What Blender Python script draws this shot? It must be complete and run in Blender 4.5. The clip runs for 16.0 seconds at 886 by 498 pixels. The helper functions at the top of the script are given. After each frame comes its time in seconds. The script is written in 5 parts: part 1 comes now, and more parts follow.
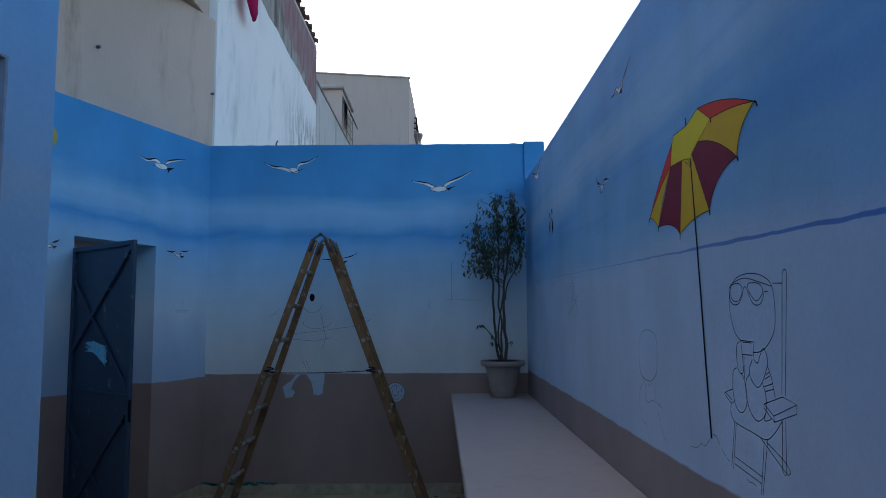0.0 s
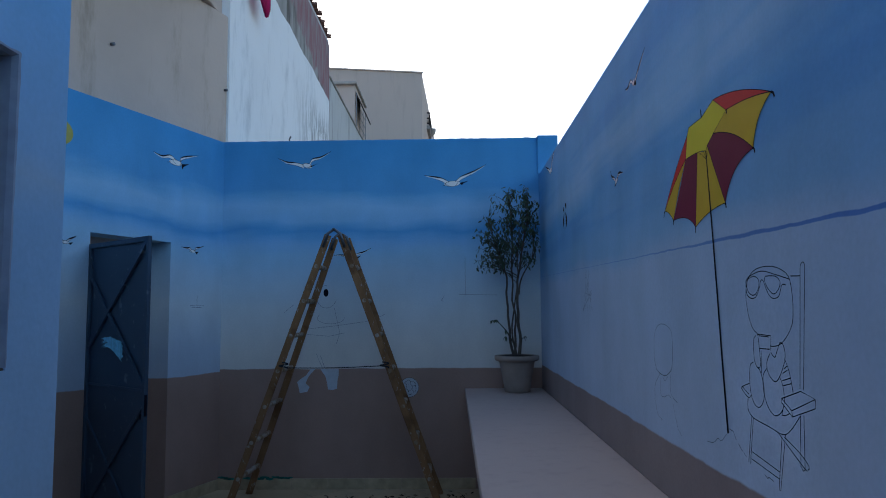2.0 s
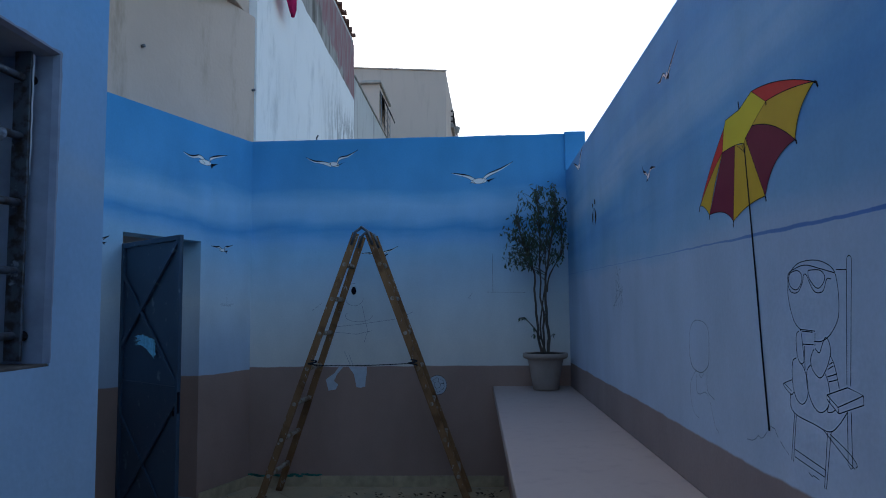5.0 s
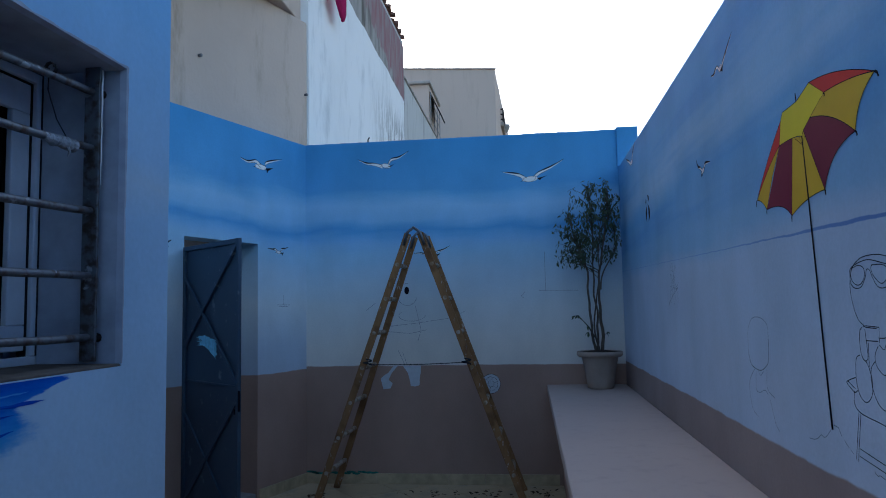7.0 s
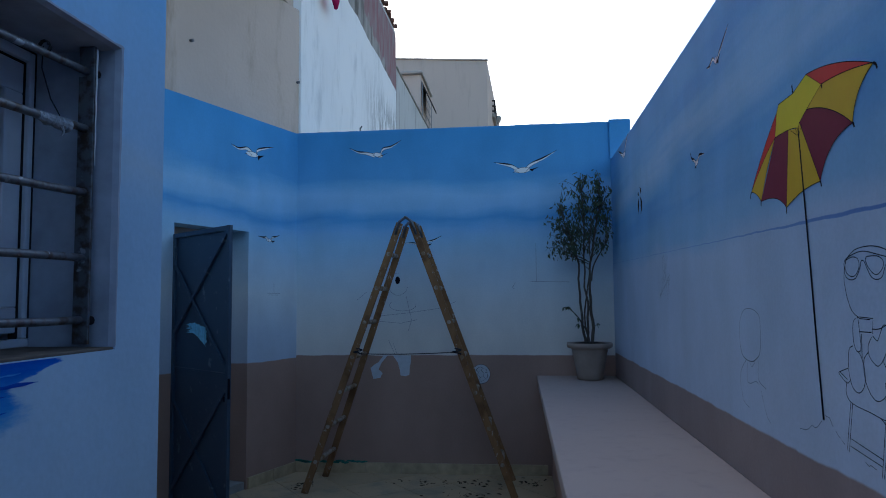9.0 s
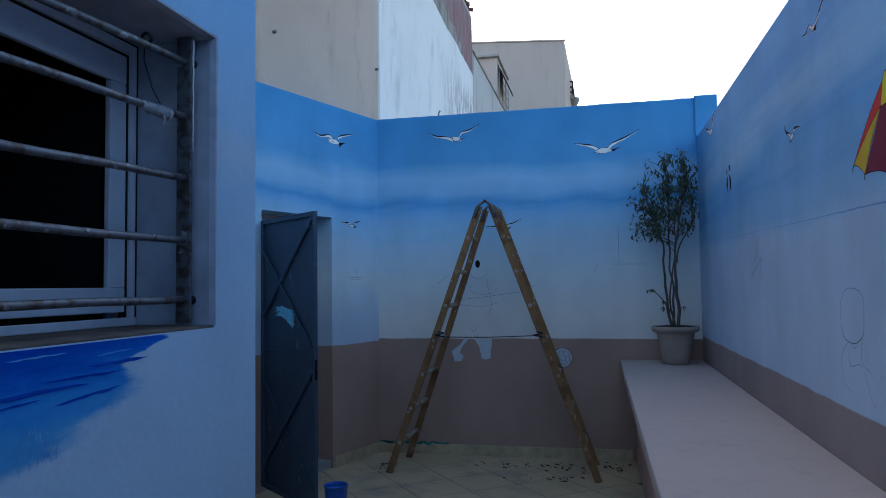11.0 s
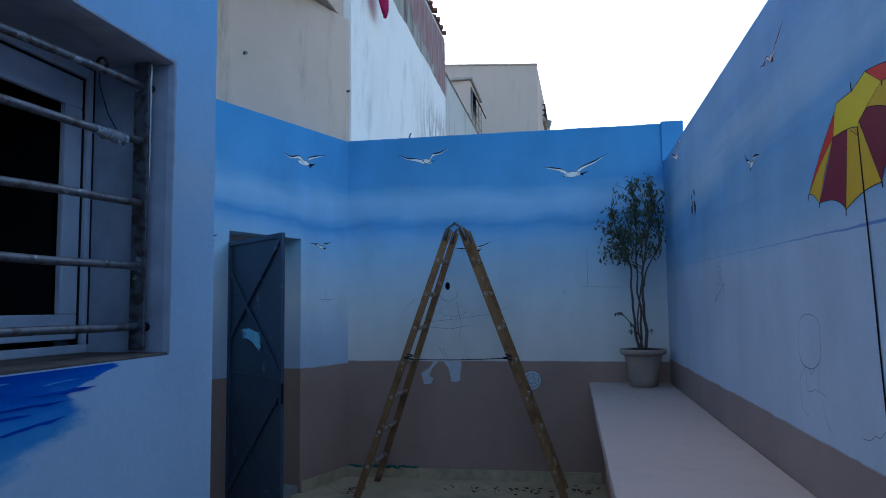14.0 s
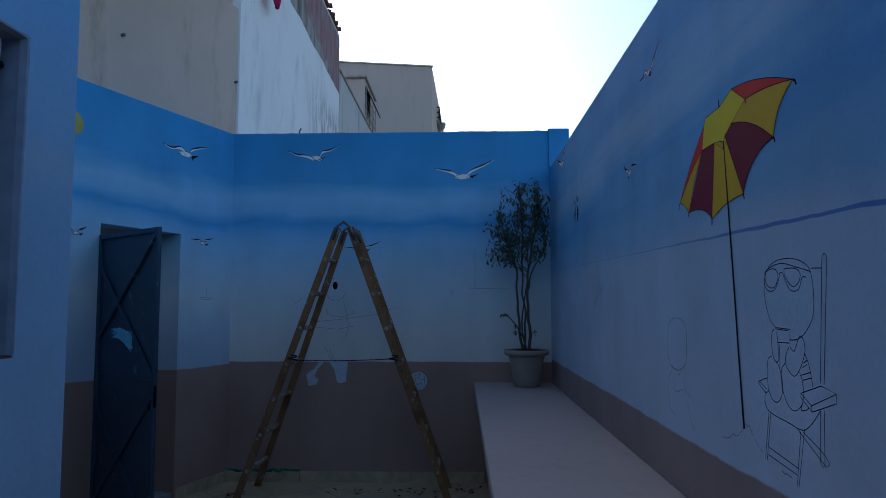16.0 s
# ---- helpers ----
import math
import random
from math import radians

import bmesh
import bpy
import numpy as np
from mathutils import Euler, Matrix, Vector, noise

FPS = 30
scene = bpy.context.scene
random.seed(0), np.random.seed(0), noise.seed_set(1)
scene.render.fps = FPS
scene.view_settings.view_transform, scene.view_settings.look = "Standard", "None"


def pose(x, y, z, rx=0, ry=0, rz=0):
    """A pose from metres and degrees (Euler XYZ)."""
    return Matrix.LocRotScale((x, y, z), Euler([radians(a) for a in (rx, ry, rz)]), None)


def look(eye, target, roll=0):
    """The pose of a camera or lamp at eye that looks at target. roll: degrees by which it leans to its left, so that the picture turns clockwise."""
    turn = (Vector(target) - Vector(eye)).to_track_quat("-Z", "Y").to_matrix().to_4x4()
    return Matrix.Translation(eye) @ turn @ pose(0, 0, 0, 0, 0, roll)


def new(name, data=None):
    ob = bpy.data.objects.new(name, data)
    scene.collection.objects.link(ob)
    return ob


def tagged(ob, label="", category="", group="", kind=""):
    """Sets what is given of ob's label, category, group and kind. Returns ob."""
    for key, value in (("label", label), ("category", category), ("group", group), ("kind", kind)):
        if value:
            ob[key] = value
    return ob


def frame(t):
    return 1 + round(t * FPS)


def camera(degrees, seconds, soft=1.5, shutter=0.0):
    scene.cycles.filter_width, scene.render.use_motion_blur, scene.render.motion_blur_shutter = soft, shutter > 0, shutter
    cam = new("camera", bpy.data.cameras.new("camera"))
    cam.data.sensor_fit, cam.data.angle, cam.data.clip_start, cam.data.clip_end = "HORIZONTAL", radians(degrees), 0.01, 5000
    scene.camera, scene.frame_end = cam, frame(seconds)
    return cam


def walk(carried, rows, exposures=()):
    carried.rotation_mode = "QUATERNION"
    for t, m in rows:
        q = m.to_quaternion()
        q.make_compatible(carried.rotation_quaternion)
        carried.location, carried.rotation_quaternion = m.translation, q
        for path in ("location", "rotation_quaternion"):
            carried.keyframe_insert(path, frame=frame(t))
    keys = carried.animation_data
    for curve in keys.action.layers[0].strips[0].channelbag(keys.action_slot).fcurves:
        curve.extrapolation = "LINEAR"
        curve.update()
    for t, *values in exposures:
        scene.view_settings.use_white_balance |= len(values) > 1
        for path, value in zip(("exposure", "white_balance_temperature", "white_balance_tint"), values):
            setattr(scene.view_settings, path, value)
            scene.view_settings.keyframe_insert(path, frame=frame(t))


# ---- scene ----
cam = camera(63.3, 16.0, soft=1.0)
# seconds, eye in metres, yaw / pitch / roll in degrees
PATH = [
    (0, (0.050, -6.403, 1.487), (-0.35, 5.32, -0.25)),
    (0.5, (0.050, -6.400, 1.485), (-0.10, 5.33, -0.39)),
    (1, (0.052, -6.396, 1.486), (0.31, 5.15, -0.49)),
    (1.5, (0.054, -6.394, 1.484), (0.65, 4.96, -0.54)),
    (2, (0.052, -6.393, 1.485), (0.74, 4.94, -0.40)),
    (2.5, (0.053, -6.392, 1.484), (0.73, 5.15, -0.28)),
    (3, (0.053, -6.393, 1.486), (0.61, 5.48, -0.26)),
    (5.5, (0.018, -6.383, 1.473), (3.75, 4.21, -0.68)),
    (6, (0.021, -6.386, 1.468), (5.07, 3.45, -0.83)),
    (6.5, (0.021, -6.393, 1.472), (6.34, 3.51, -1.04)),
    (7, (0.022, -6.407, 1.480), (6.77, 4.80, -1.08)),
    (7.5, (0.027, -6.410, 1.477), (6.97, 5.10, -0.90)),
    (8, (0.027, -6.403, 1.474), (6.08, 4.47, -0.67)),
    (8.5, (0.012, -6.405, 1.473), (5.96, 4.25, -0.55)),
    (9, (0.003, -6.401, 1.469), (5.93, 4.11, -0.47)),
    (9.5, (-0.010, -6.400, 1.467), (6.28, 3.69, -0.47)),
    (10, (-0.019, -6.404, 1.459), (8.82, 3.13, -0.98)),
    (12.5, (-0.013, -6.406, 1.454), (13.39, 3.09, -0.34)),
    (13, (-0.011, -6.401, 1.457), (12.97, 3.33, -0.48)),
    (13.5, (0.004, -6.401, 1.462), (11.46, 3.70, -0.35)),
    (14, (0.018, -6.400, 1.471), (10.03, 4.58, -0.58)),
    (14.5, (0.024, -6.404, 1.485), (8.83, 6.20, -0.18)),
    (15, (0.033, -6.397, 1.487), (6.87, 7.23, 0.02)),
    (15.5, (0.036, -6.384, 1.482), (3.08, 6.38, 0.07)),
    (16, (0.042, -6.364, 1.475), (1.44, 4.53, 0.01)),
]


def heading(eye, turn):
    y, p, r = turn
    y, p = radians(y), radians(p)
    way = Vector((-math.sin(y) * math.cos(p), math.cos(y) * math.cos(p), math.sin(p)))
    return look(eye, Vector(eye) + way, r)


# seconds, stops, kelvin, tint
EXPOSURES = [(t, e, k, 10) for t, e, k in ((0, 1.22, 5650), (3, 1.24, 5650), (5.5, 1.23, 5650), (6.5, 1.46, 5650), (7, 1.46, 5650), (7.5, 1.34, 5650), (9, 1.3, 5650), (10, 1.58, 5700), (12.5, 1.72, 5700), (13.5, 1.70, 5700), (14, 1.64, 5600), (14.5, 1.28, 5500), (15, 0.66, 5200), (15.5, 0.62, 5200), (16, 0.72, 5200))]
walk(cam, [(t, heading(eye, turn)) for t, eye, turn in PATH], EXPOSURES)

# ---- light ----
SUN_DIR = Vector((-0.45, 0.75, 0.45)).normalized()
world = bpy.data.worlds.new("sky")
scene.world = world
world.use_nodes = True
wn = world.node_tree
sky = wn.nodes.new("ShaderNodeTexSky")
sky.sky_type = "NISHITA"
sky.sun_disc = False
sky.sun_elevation = math.asin(SUN_DIR.z)
sky.sun_rotation = math.atan2(SUN_DIR.x, SUN_DIR.y)
sky.dust_density = 3.0
sky.air_density = 1.3
wn.nodes["Background"].inputs["Strength"].default_value = 0.12
wn.links.new(sky.outputs["Color"], wn.nodes["Background"].inputs["Color"])
sun = new("sun", bpy.data.lights.new("sun", "SUN"))
sun.data.energy, sun.data.angle, sun.data.color = 3.0, radians(0.6), (1.0, 0.94, 0.85)
sun.matrix_world = look((0, 0, 30), Vector((0, 0, 30)) - SUN_DIR)


# ---- materials ----
class Nodes:
    def __init__(self, name, rough=0.8, metal=0.0):
        self.mat = bpy.data.materials.new(name)
        self.mat.use_nodes = True
        self.t = self.mat.node_tree
        self.bsdf = self.t.nodes["Principled BSDF"]
        self.bsdf.inputs["Roughness"].default_value = rough
        self.bsdf.inputs["Metallic"].default_value = metal
        if rough >= 0.55:
            self.bsdf.inputs["Specular IOR Level"].default_value = 0.06
        self.pos = self.t.nodes.new("ShaderNodeNewGeometry").outputs["Position"]

    def put(self, socket, value):
        if isinstance(value, bpy.types.NodeSocket):
            self.t.links.new(value, socket)
        elif isinstance(value, (tuple, list)) and len(value) == 3 and socket.type == "RGBA":
            socket.default_value = (*value, 1)
        else:
            socket.default_value = value

    def math(self, op, a, b=0.0, c=0.0, clamp=False):
        n = self.t.nodes.new("ShaderNodeMath")
        n.operation, n.use_clamp = op, clamp
        for s, v in zip(n.inputs, (a, b, c)):
            self.put(s, v)
        return n.outputs[0]

    def axis(self, k, vec=None):
        n = self.t.nodes.new("ShaderNodeSeparateXYZ")
        self.put(n.inputs[0], vec or self.pos)
        return n.outputs[k]

    def scaled(self, scale, turn=(0, 0, 0), vec=None):
        n = self.t.nodes.new("ShaderNodeMapping")
        self.put(n.inputs["Vector"], vec or self.pos)
        n.inputs["Scale"].default_value = scale
        n.inputs["Rotation"].default_value = [radians(a) for a in turn]
        return n.outputs[0]

    def noise(self, scale, detail=4.0, vec=None, rough=0.55):
        n = self.t.nodes.new("ShaderNodeTexNoise")
        self.put(n.inputs["Vector"], vec or self.pos)
        n.inputs["Scale"].default_value, n.inputs["Detail"].default_value, n.inputs["Roughness"].default_value = scale, detail, rough
        return n.outputs["Fac"]

    def ramp(self, fac, stops, mode="LINEAR"):
        n = self.t.nodes.new("ShaderNodeValToRGB")
        n.color_ramp.interpolation = mode
        e = n.color_ramp.elements
        while len(e) < len(stops):
            e.new(0.5)
        for el, (p, c) in zip(e, stops):
            el.position, el.color = p, (*((c,) * 3 if isinstance(c, (int, float)) else c), 1)
        self.put(n.inputs[0], fac)
        return n.outputs[0]

    def mix(self, fac, a, b, mode="MIX"):
        n = self.t.nodes.new("ShaderNodeMix")
        n.data_type, n.blend_type = "RGBA", mode
        self.put(n.inputs[0], fac)
        self.put(n.inputs[6], a)
        self.put(n.inputs[7], b)
        return n.outputs[2]

    def rise(self, value, lo, hi):
        n = self.t.nodes.new("ShaderNodeMapRange")
        n.interpolation_type = "SMOOTHSTEP"
        for s, v in zip(n.inputs, (value, lo, hi)):
            self.put(s, v)
        return n.outputs[0]

    def bump(self, height, strength=0.3, distance=0.01):
        n = self.t.nodes.new("ShaderNodeBump")
        n.inputs["Strength"].default_value, n.inputs["Distance"].default_value = strength, distance
        self.put(n.inputs["Height"], height)
        self.put(self.bsdf.inputs["Normal"], n.outputs[0])

    def done(self, colour, rough=None):
        self.put(self.bsdf.inputs["Base Color"], colour)
        if rough is not None:
            self.put(self.bsdf.inputs["Roughness"], rough)
        return self.mat


def plain(name, colour, rough=0.6, metal=0.0, vary=0.18, scale=30.0, bump=0.15):
    """A paint or material with grain and larger stains."""
    n = Nodes(name, rough, metal)
    a, b = n.noise(scale, 5.0), n.noise(scale * 0.13, 3.0)
    f = n.math("ADD", n.math("MULTIPLY", a, 0.5), n.math("MULTIPLY", b, 0.5))
    dark = tuple(c * (1 - vary * 1.6) for c in colour)
    light = tuple(min(1, c * (1 + vary)) for c in colour)
    n.bump(a, bump, 0.004)
    return n.done(n.ramp(f, [(0.3, dark), (0.7, light)]))


CREAM, PALE, DEEP = (0.80, 0.755, 0.69), (0.65, 0.70, 0.72), (0.085, 0.295, 0.60)
BROWN = (0.415, 0.275, 0.217)


def mural(name, stops, band=None, streaks=None, line=None, brown=BROWN, extra=None):
    """Painted plaster: soft bands of sky colour by height, a brown skirting band with a hand-cut edge."""
    n = Nodes(name, 0.75)
    z = n.axis(2)
    wob = n.math("MULTIPLY_ADD", n.noise(0.9, 2.0, n.scaled((1, 1, 2.5))), 0.22, -0.11)
    wob2 = n.math("MULTIPLY_ADD", n.noise(5.0, 3.0, n.scaled((0.6, 0.6, 3.0))), 0.07, -0.035)
    h = n.math("ADD", z, n.math("ADD", wob, wob2))
    col = n.ramp(n.math("DIVIDE", h, 3.2), [(p / 3.2, c) for p, c in stops])
    if streaks:
        turn, scale, lo, hi, colour, amount, zlow, zhigh = streaks
        s = n.noise(1.0, 3.0, n.scaled(scale, turn))
        f = n.math("MULTIPLY", n.rise(s, lo, hi), n.math("MULTIPLY", n.rise(z, zlow, zhigh), amount))
        col = n.mix(f, col, colour)
    if line:
        z0, slope, half, colour = line
        d = n.math("SUBTRACT", z, n.math("MULTIPLY_ADD", n.axis(1), slope, z0))
        d = n.math("ADD", d, n.math("MULTIPLY_ADD", n.noise(7.0, 4.0), 0.012, -0.006))
        near = n.rise(n.axis(1), -2.6, -5.4)
        thick = n.math("MULTIPLY", n.noise(2.2, 3.0), n.math("MULTIPLY_ADD", near, half * 2.6, half * 0.8))
        f = n.math("SUBTRACT", 1.0, n.rise(n.math("ABSOLUTE", d), n.math("MULTIPLY", thick, 0.55), thick))
        col = n.mix(n.math("MULTIPLY", f, n.math("MULTIPLY_ADD", near, 0.45, 0.4)), col, colour)
    if band:
        edge = n.math("ADD", z, n.math("MULTIPLY_ADD", n.noise(3.0, 5.0), 0.035, -0.0175))
        b = n.mix(n.noise(1.6, 5.0), tuple(c * 0.85 for c in brown), tuple(c * 1.15 for c in brown))
        col = n.mix(n.rise(edge, band - 0.004, band + 0.006), b, col)
    if extra:
        col = extra(n, col)
    grime = n.ramp(n.noise(2.4, 6.0, n.scaled((1, 1, 0.6))), [(0.3, 0.86), (0.62, 1.0)])
    col = n.mix(1.0, col, grime, "MULTIPLY")
    fine = n.ramp(n.noise(70.0, 3.0), [(0.3, 0.94), (0.7, 1.0)])
    col = n.mix(1.0, col, fine, "MULTIPLY")
    n.bump(n.math("ADD", n.noise(45.0, 5.0), n.math("MULTIPLY", n.noise(4.0, 3.0), 2.0)), 0.16, 0.005)
    return n.done(col)


SKY_STOPS = [(1.15, CREAM), (1.55, PALE), (2.02, (0.36, 0.57, 0.76)), (2.13, (0.26, 0.49, 0.76)), (2.21, (0.13, 0.36, 0.68)), (2.30, (0.28, 0.51, 0.76)), (2.42, (0.31, 0.53, 0.76)), (2.58, (0.125, 0.345, 0.64)), (3.0, DEEP)]
M_BACK = mural("mural_back", SKY_STOPS, band=0.985)
M_DOORWALL = mural("mural_door_wall", [(1.2, (0.53, 0.61, 0.71))] + SKY_STOPS[1:], band=0.965)
M_RIGHT = mural("mural_right", [(1.2, (0.475, 0.56, 0.69)), (1.68, (0.405, 0.52, 0.68)), (1.78, (0.25, 0.44, 0.66)), (2.08, (0.155, 0.37, 0.65)), (2.24, (0.28, 0.47, 0.67)), (2.38, (0.22, 0.42, 0.66)), (2.52, (0.16, 0.37, 0.645)), (2.7, (0.135, 0.34, 0.63))], band=1.01,
                streaks=((4, 0, 0), (1.0, 0.4, 6.0), 0.46, 0.64, (0.085, 0.27, 0.60), 0.34, 1.8, 2.0), line=(1.778, 0.0215, 0.0046, (0.05, 0.16, 0.50)), brown=(0.31, 0.245, 0.23))
NEAR_STOPS = [(0.8, (0.46, 0.61, 0.74)), (1.4, (0.42, 0.58, 0.74)), (1.72, (0.37, 0.55, 0.74)), (1.79, (0.43, 0.56, 0.68)), (1.86, (0.36, 0.54, 0.73)), (2.3, (0.22, 0.45, 0.72))]
M_NEAR = mural("mural_near", NEAR_STOPS)


def weathered(name, clean, dirt, amount, streak=(3.0, 3.0, 0.35)):
    """Outdoor render with rain streaks, patches and fine cracks."""
    n = Nodes(name, 0.9)
    st = n.noise(2.0, 6.0, n.scaled(streak), 0.7)
    pa = n.noise(0.8, 5.0)
    col = n.mix(n.math("MULTIPLY", n.rise(st, 0.5, 0.75), amount), clean, dirt)
    col = n.mix(n.math("MULTIPLY", n.rise(pa, 0.45, 0.75), amount * 0.6), col, tuple(c * 0.75 for c in clean))
    n.bump(n.noise(25.0, 5.0), 0.3, 0.01)
    return n, col


n, c = weathered("beige_render", (0.55, 0.455, 0.39), (0.26, 0.205, 0.14), 0.8, (1.1, 1.1, 0.28))
M_BEIGE = n.done(c)
n, c = weathered("far_render", (0.50, 0.425, 0.375), (0.33, 0.28, 0.24), 0.35)
M_FAR = n.done(c)
# party wall: white paint to five metres, bare grey above with a worn red wash along the top, mould low down at the far end
n, c = weathered("party_wall", (0.80, 0.82, 0.83), (0.46, 0.49, 0.51), 0.6, (1.3, 1.3, 0.5))
z, y = n.axis(2), n.axis(1)
wobble = n.math("MULTIPLY_ADD", n.noise(2.0, 3.0), 0.12, -0.06)
edge = n.math("ADD", n.math("ADD", z, n.math("MULTIPLY", y, 0.035)), wobble)
bare = n.mix(n.rise(n.noise(3.0, 6.0, n.scaled((2, 2, 0.4))), 0.4, 0.7), (0.34, 0.33, 0.31), (0.13, 0.12, 0.11))
red = n.mix(n.rise(n.noise(4.0, 6.0, n.scaled((2, 2, 0.5))), 0.35, 0.65), (0.27, 0.14, 0.15), (0.28, 0.235, 0.24))
redz = n.math("ADD", n.math("MULTIPLY_ADD", y, 0.21, z), n.math("MULTIPLY_ADD", n.noise(3.5, 5.0), 0.6, -0.3))
bare = n.mix(n.rise(redz, 6.30, 6.42), bare, red)
c = n.mix(n.rise(edge, 5.40, 5.42), c, bare)
mould = n.math("MULTIPLY", n.rise(n.noise(6.0, 8.0, n.scaled((1.5, 1.5, 0.3)), 0.75), 0.46, 0.55), n.rise(y, 2.8, 5.6))
mould = n.math("MULTIPLY", mould, n.math("SUBTRACT", 1.0, n.rise(z, 4.3, 5.0)))
c = n.mix(n.math("MULTIPLY", mould, 0.8), c, (0.08, 0.09, 0.085))
M_PARTY = n.done(c)
n, c = weathered("old_grey_wall", (0.50, 0.51, 0.50), (0.12, 0.12, 0.11), 0.9, (2.0, 2.0, 0.3))
M_OLD = n.done(c)

M_TILE = Nodes("floor_tile", 0.45)
n = M_TILE
rnd = n.t.nodes.new("ShaderNodeObjectInfo").outputs["Random"]
c = n.mix(rnd, (0.47, 0.345, 0.195), (0.54, 0.40, 0.235))
c = n.mix(n.rise(n.noise(4.0, 6.0), 0.45, 0.75), c, (0.30, 0.25, 0.17))
c = n.mix(n.rise(n.noise(60.0, 3.0), 0.62, 0.7), c, (0.25, 0.2, 0.14))
n.bump(n.noise(12.0, 3.0), 0.1, 0.003)
M_TILE = n.done(c)
M_GROUT = plain("grout", (0.16, 0.14, 0.11), 0.95)
M_SKIRT = plain("skirting_tile", (0.50, 0.385, 0.23), 0.5, vary=0.25, scale=14)
M_BENCH = Nodes("bench_screed", 0.6)
n = M_BENCH
c = n.mix(n.noise(1.3, 5.0), (0.405, 0.32, 0.278), (0.45, 0.36, 0.315))
c = n.mix(n.math("MULTIPLY", n.rise(n.noise(14.0, 7.0), 0.5, 0.8), 0.25), c, (0.25, 0.21, 0.2))
n.bump(n.noise(30.0, 5.0), 0.2, 0.004)
M_BENCH = n.done(c)
M_BROWN = plain("brown_wall_paint", BROWN, 0.75, vary=0.15, scale=20)
M_GROUND = plain("ground_earth", (0.18, 0.16, 0.13), 0.95, vary=0.3, scale=2.0)
M_DOOR = Nodes("door_metal_paint", 0.5, 0.3)
n = M_DOOR
c = n.mix(n.noise(3.0, 5.0), (0.03, 0.054, 0.09), (0.055, 0.088, 0.132))
c = n.mix(n.rise(n.noise(14.0, 7.0), 0.62, 0.72), c, (0.13, 0.17, 0.21))
n.bump(n.noise(6.0, 3.0), 0.15, 0.01)
M_DOOR = n.done(c)
M_IRON = Nodes("grille_iron", 0.5, 0.55)
n = M_IRON
c = n.mix(n.rise(n.noise(40.0, 6.0), 0.45, 0.65), (0.14, 0.15, 0.17), (0.075, 0.055, 0.045))
c = n.mix(n.rise(n.noise(22.0, 5.0), 0.62, 0.68), c, (0.35, 0.38, 0.42))
n.bump(n.noise(80.0, 4.0), 0.4, 0.002)
M_IRON = n.done(c)
# near-black, for the shade in the gaps and groove round the sash
M_GAP_SHADE = plain("window_gap_shade", (0.02, 0.022, 0.026), 0.8)
M_STUB = plain("rusty_stub", (0.035, 0.03, 0.03), 0.9, vary=0.4, scale=50)
M_ALU = plain("window_frame_white", (0.53, 0.57, 0.63), 0.4, vary=0.08)
M_SILL = plain("sill_dirty", (0.12, 0.10, 0.085), 0.85, vary=0.35, scale=18)
M_TAPE = plain("grey_tape", (0.30, 0.32, 0.35), 0.6, vary=0.4, scale=60, bump=0.8)
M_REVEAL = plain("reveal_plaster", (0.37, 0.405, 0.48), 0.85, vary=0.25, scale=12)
# near-black colour stands in for the shade inside both rooms
M_ROOM_SHADE = plain("room_shade", (0.012, 0.012, 0.014), 0.9)
M_GLASS = Nodes("window_glass", 0.03)
M_GLASS.bsdf.inputs["Transmission Weight"].default_value = 1.0
M_GLASS = M_GLASS.done((0.75, 0.8, 0.82))
M_WOOD = Nodes("ladder_wood", 0.65)
n = M_WOOD
c = n.mix(n.noise(18.0, 6.0, n.scaled((1.0, 1.0, 0.12))), (0.165, 0.08, 0.036), (0.335, 0.185, 0.085))
c = n.mix(n.math("MULTIPLY", n.rise(n.noise(48.0, 7.0, n.scaled((1, 1, 0.35)), 0.7), 0.59, 0.665), 0.7), c, (0.55, 0.53, 0.50))
c = n.mix(n.rise(n.noise(5.0, 4.0), 0.5, 0.7), c, (0.13, 0.065, 0.03))
n.bump(n.noise(40.0, 4.0, n.scaled((1, 1, 0.1))), 0.3, 0.003)
M_WOOD = n.done(c)
M_RUNG = Nodes("rung_wood", 0.7)
n = M_RUNG
c = n.mix(n.rise(n.noise(16.0, 5.0), 0.42, 0.6), (0.25, 0.165, 0.095), (0.40, 0.335, 0.27))
M_RUNG = n.done(c)
M_STEEL = plain("hinge_steel", (0.16, 0.17, 0.19), 0.4, 0.8)
M_ROPE = plain("cord_dark", (0.03, 0.03, 0.035), 0.9)
M_POT = plain("pot_clay", (0.375, 0.30, 0.25), 0.75, vary=0.15, scale=9)
M_SOIL = plain("potting_soil", (0.035, 0.026, 0.02), 0.95, vary=0.4, scale=60, bump=0.8)
M_STEM = plain("stem_bark", (0.12, 0.10, 0.08), 0.85, vary=0.35, scale=50)
n = Nodes("leaf_green", 0.45)
isl = n.t.nodes.new("ShaderNodeNewGeometry").outputs["Random Per Island"]
M_LEAF = n.done(n.ramp(isl, [(0.0, (0.02, 0.038, 0.016)), (0.6, (0.038, 0.068, 0.025)), (1.0, (0.075, 0.10, 0.04))]))
M_DRYLEAF = plain("dry_leaf", (0.06, 0.045, 0.03), 0.9, vary=0.4, scale=40)
M_INK = plain("black_line_paint", (0.008, 0.008, 0.014), 0.95, vary=0.3)
M_PENCIL = plain("pencil_line", (0.16, 0.19, 0.25), 0.8, vary=0.3)
M_WHITE = plain("white_wall_paint", (0.78, 0.78, 0.77), 0.7, vary=0.06)
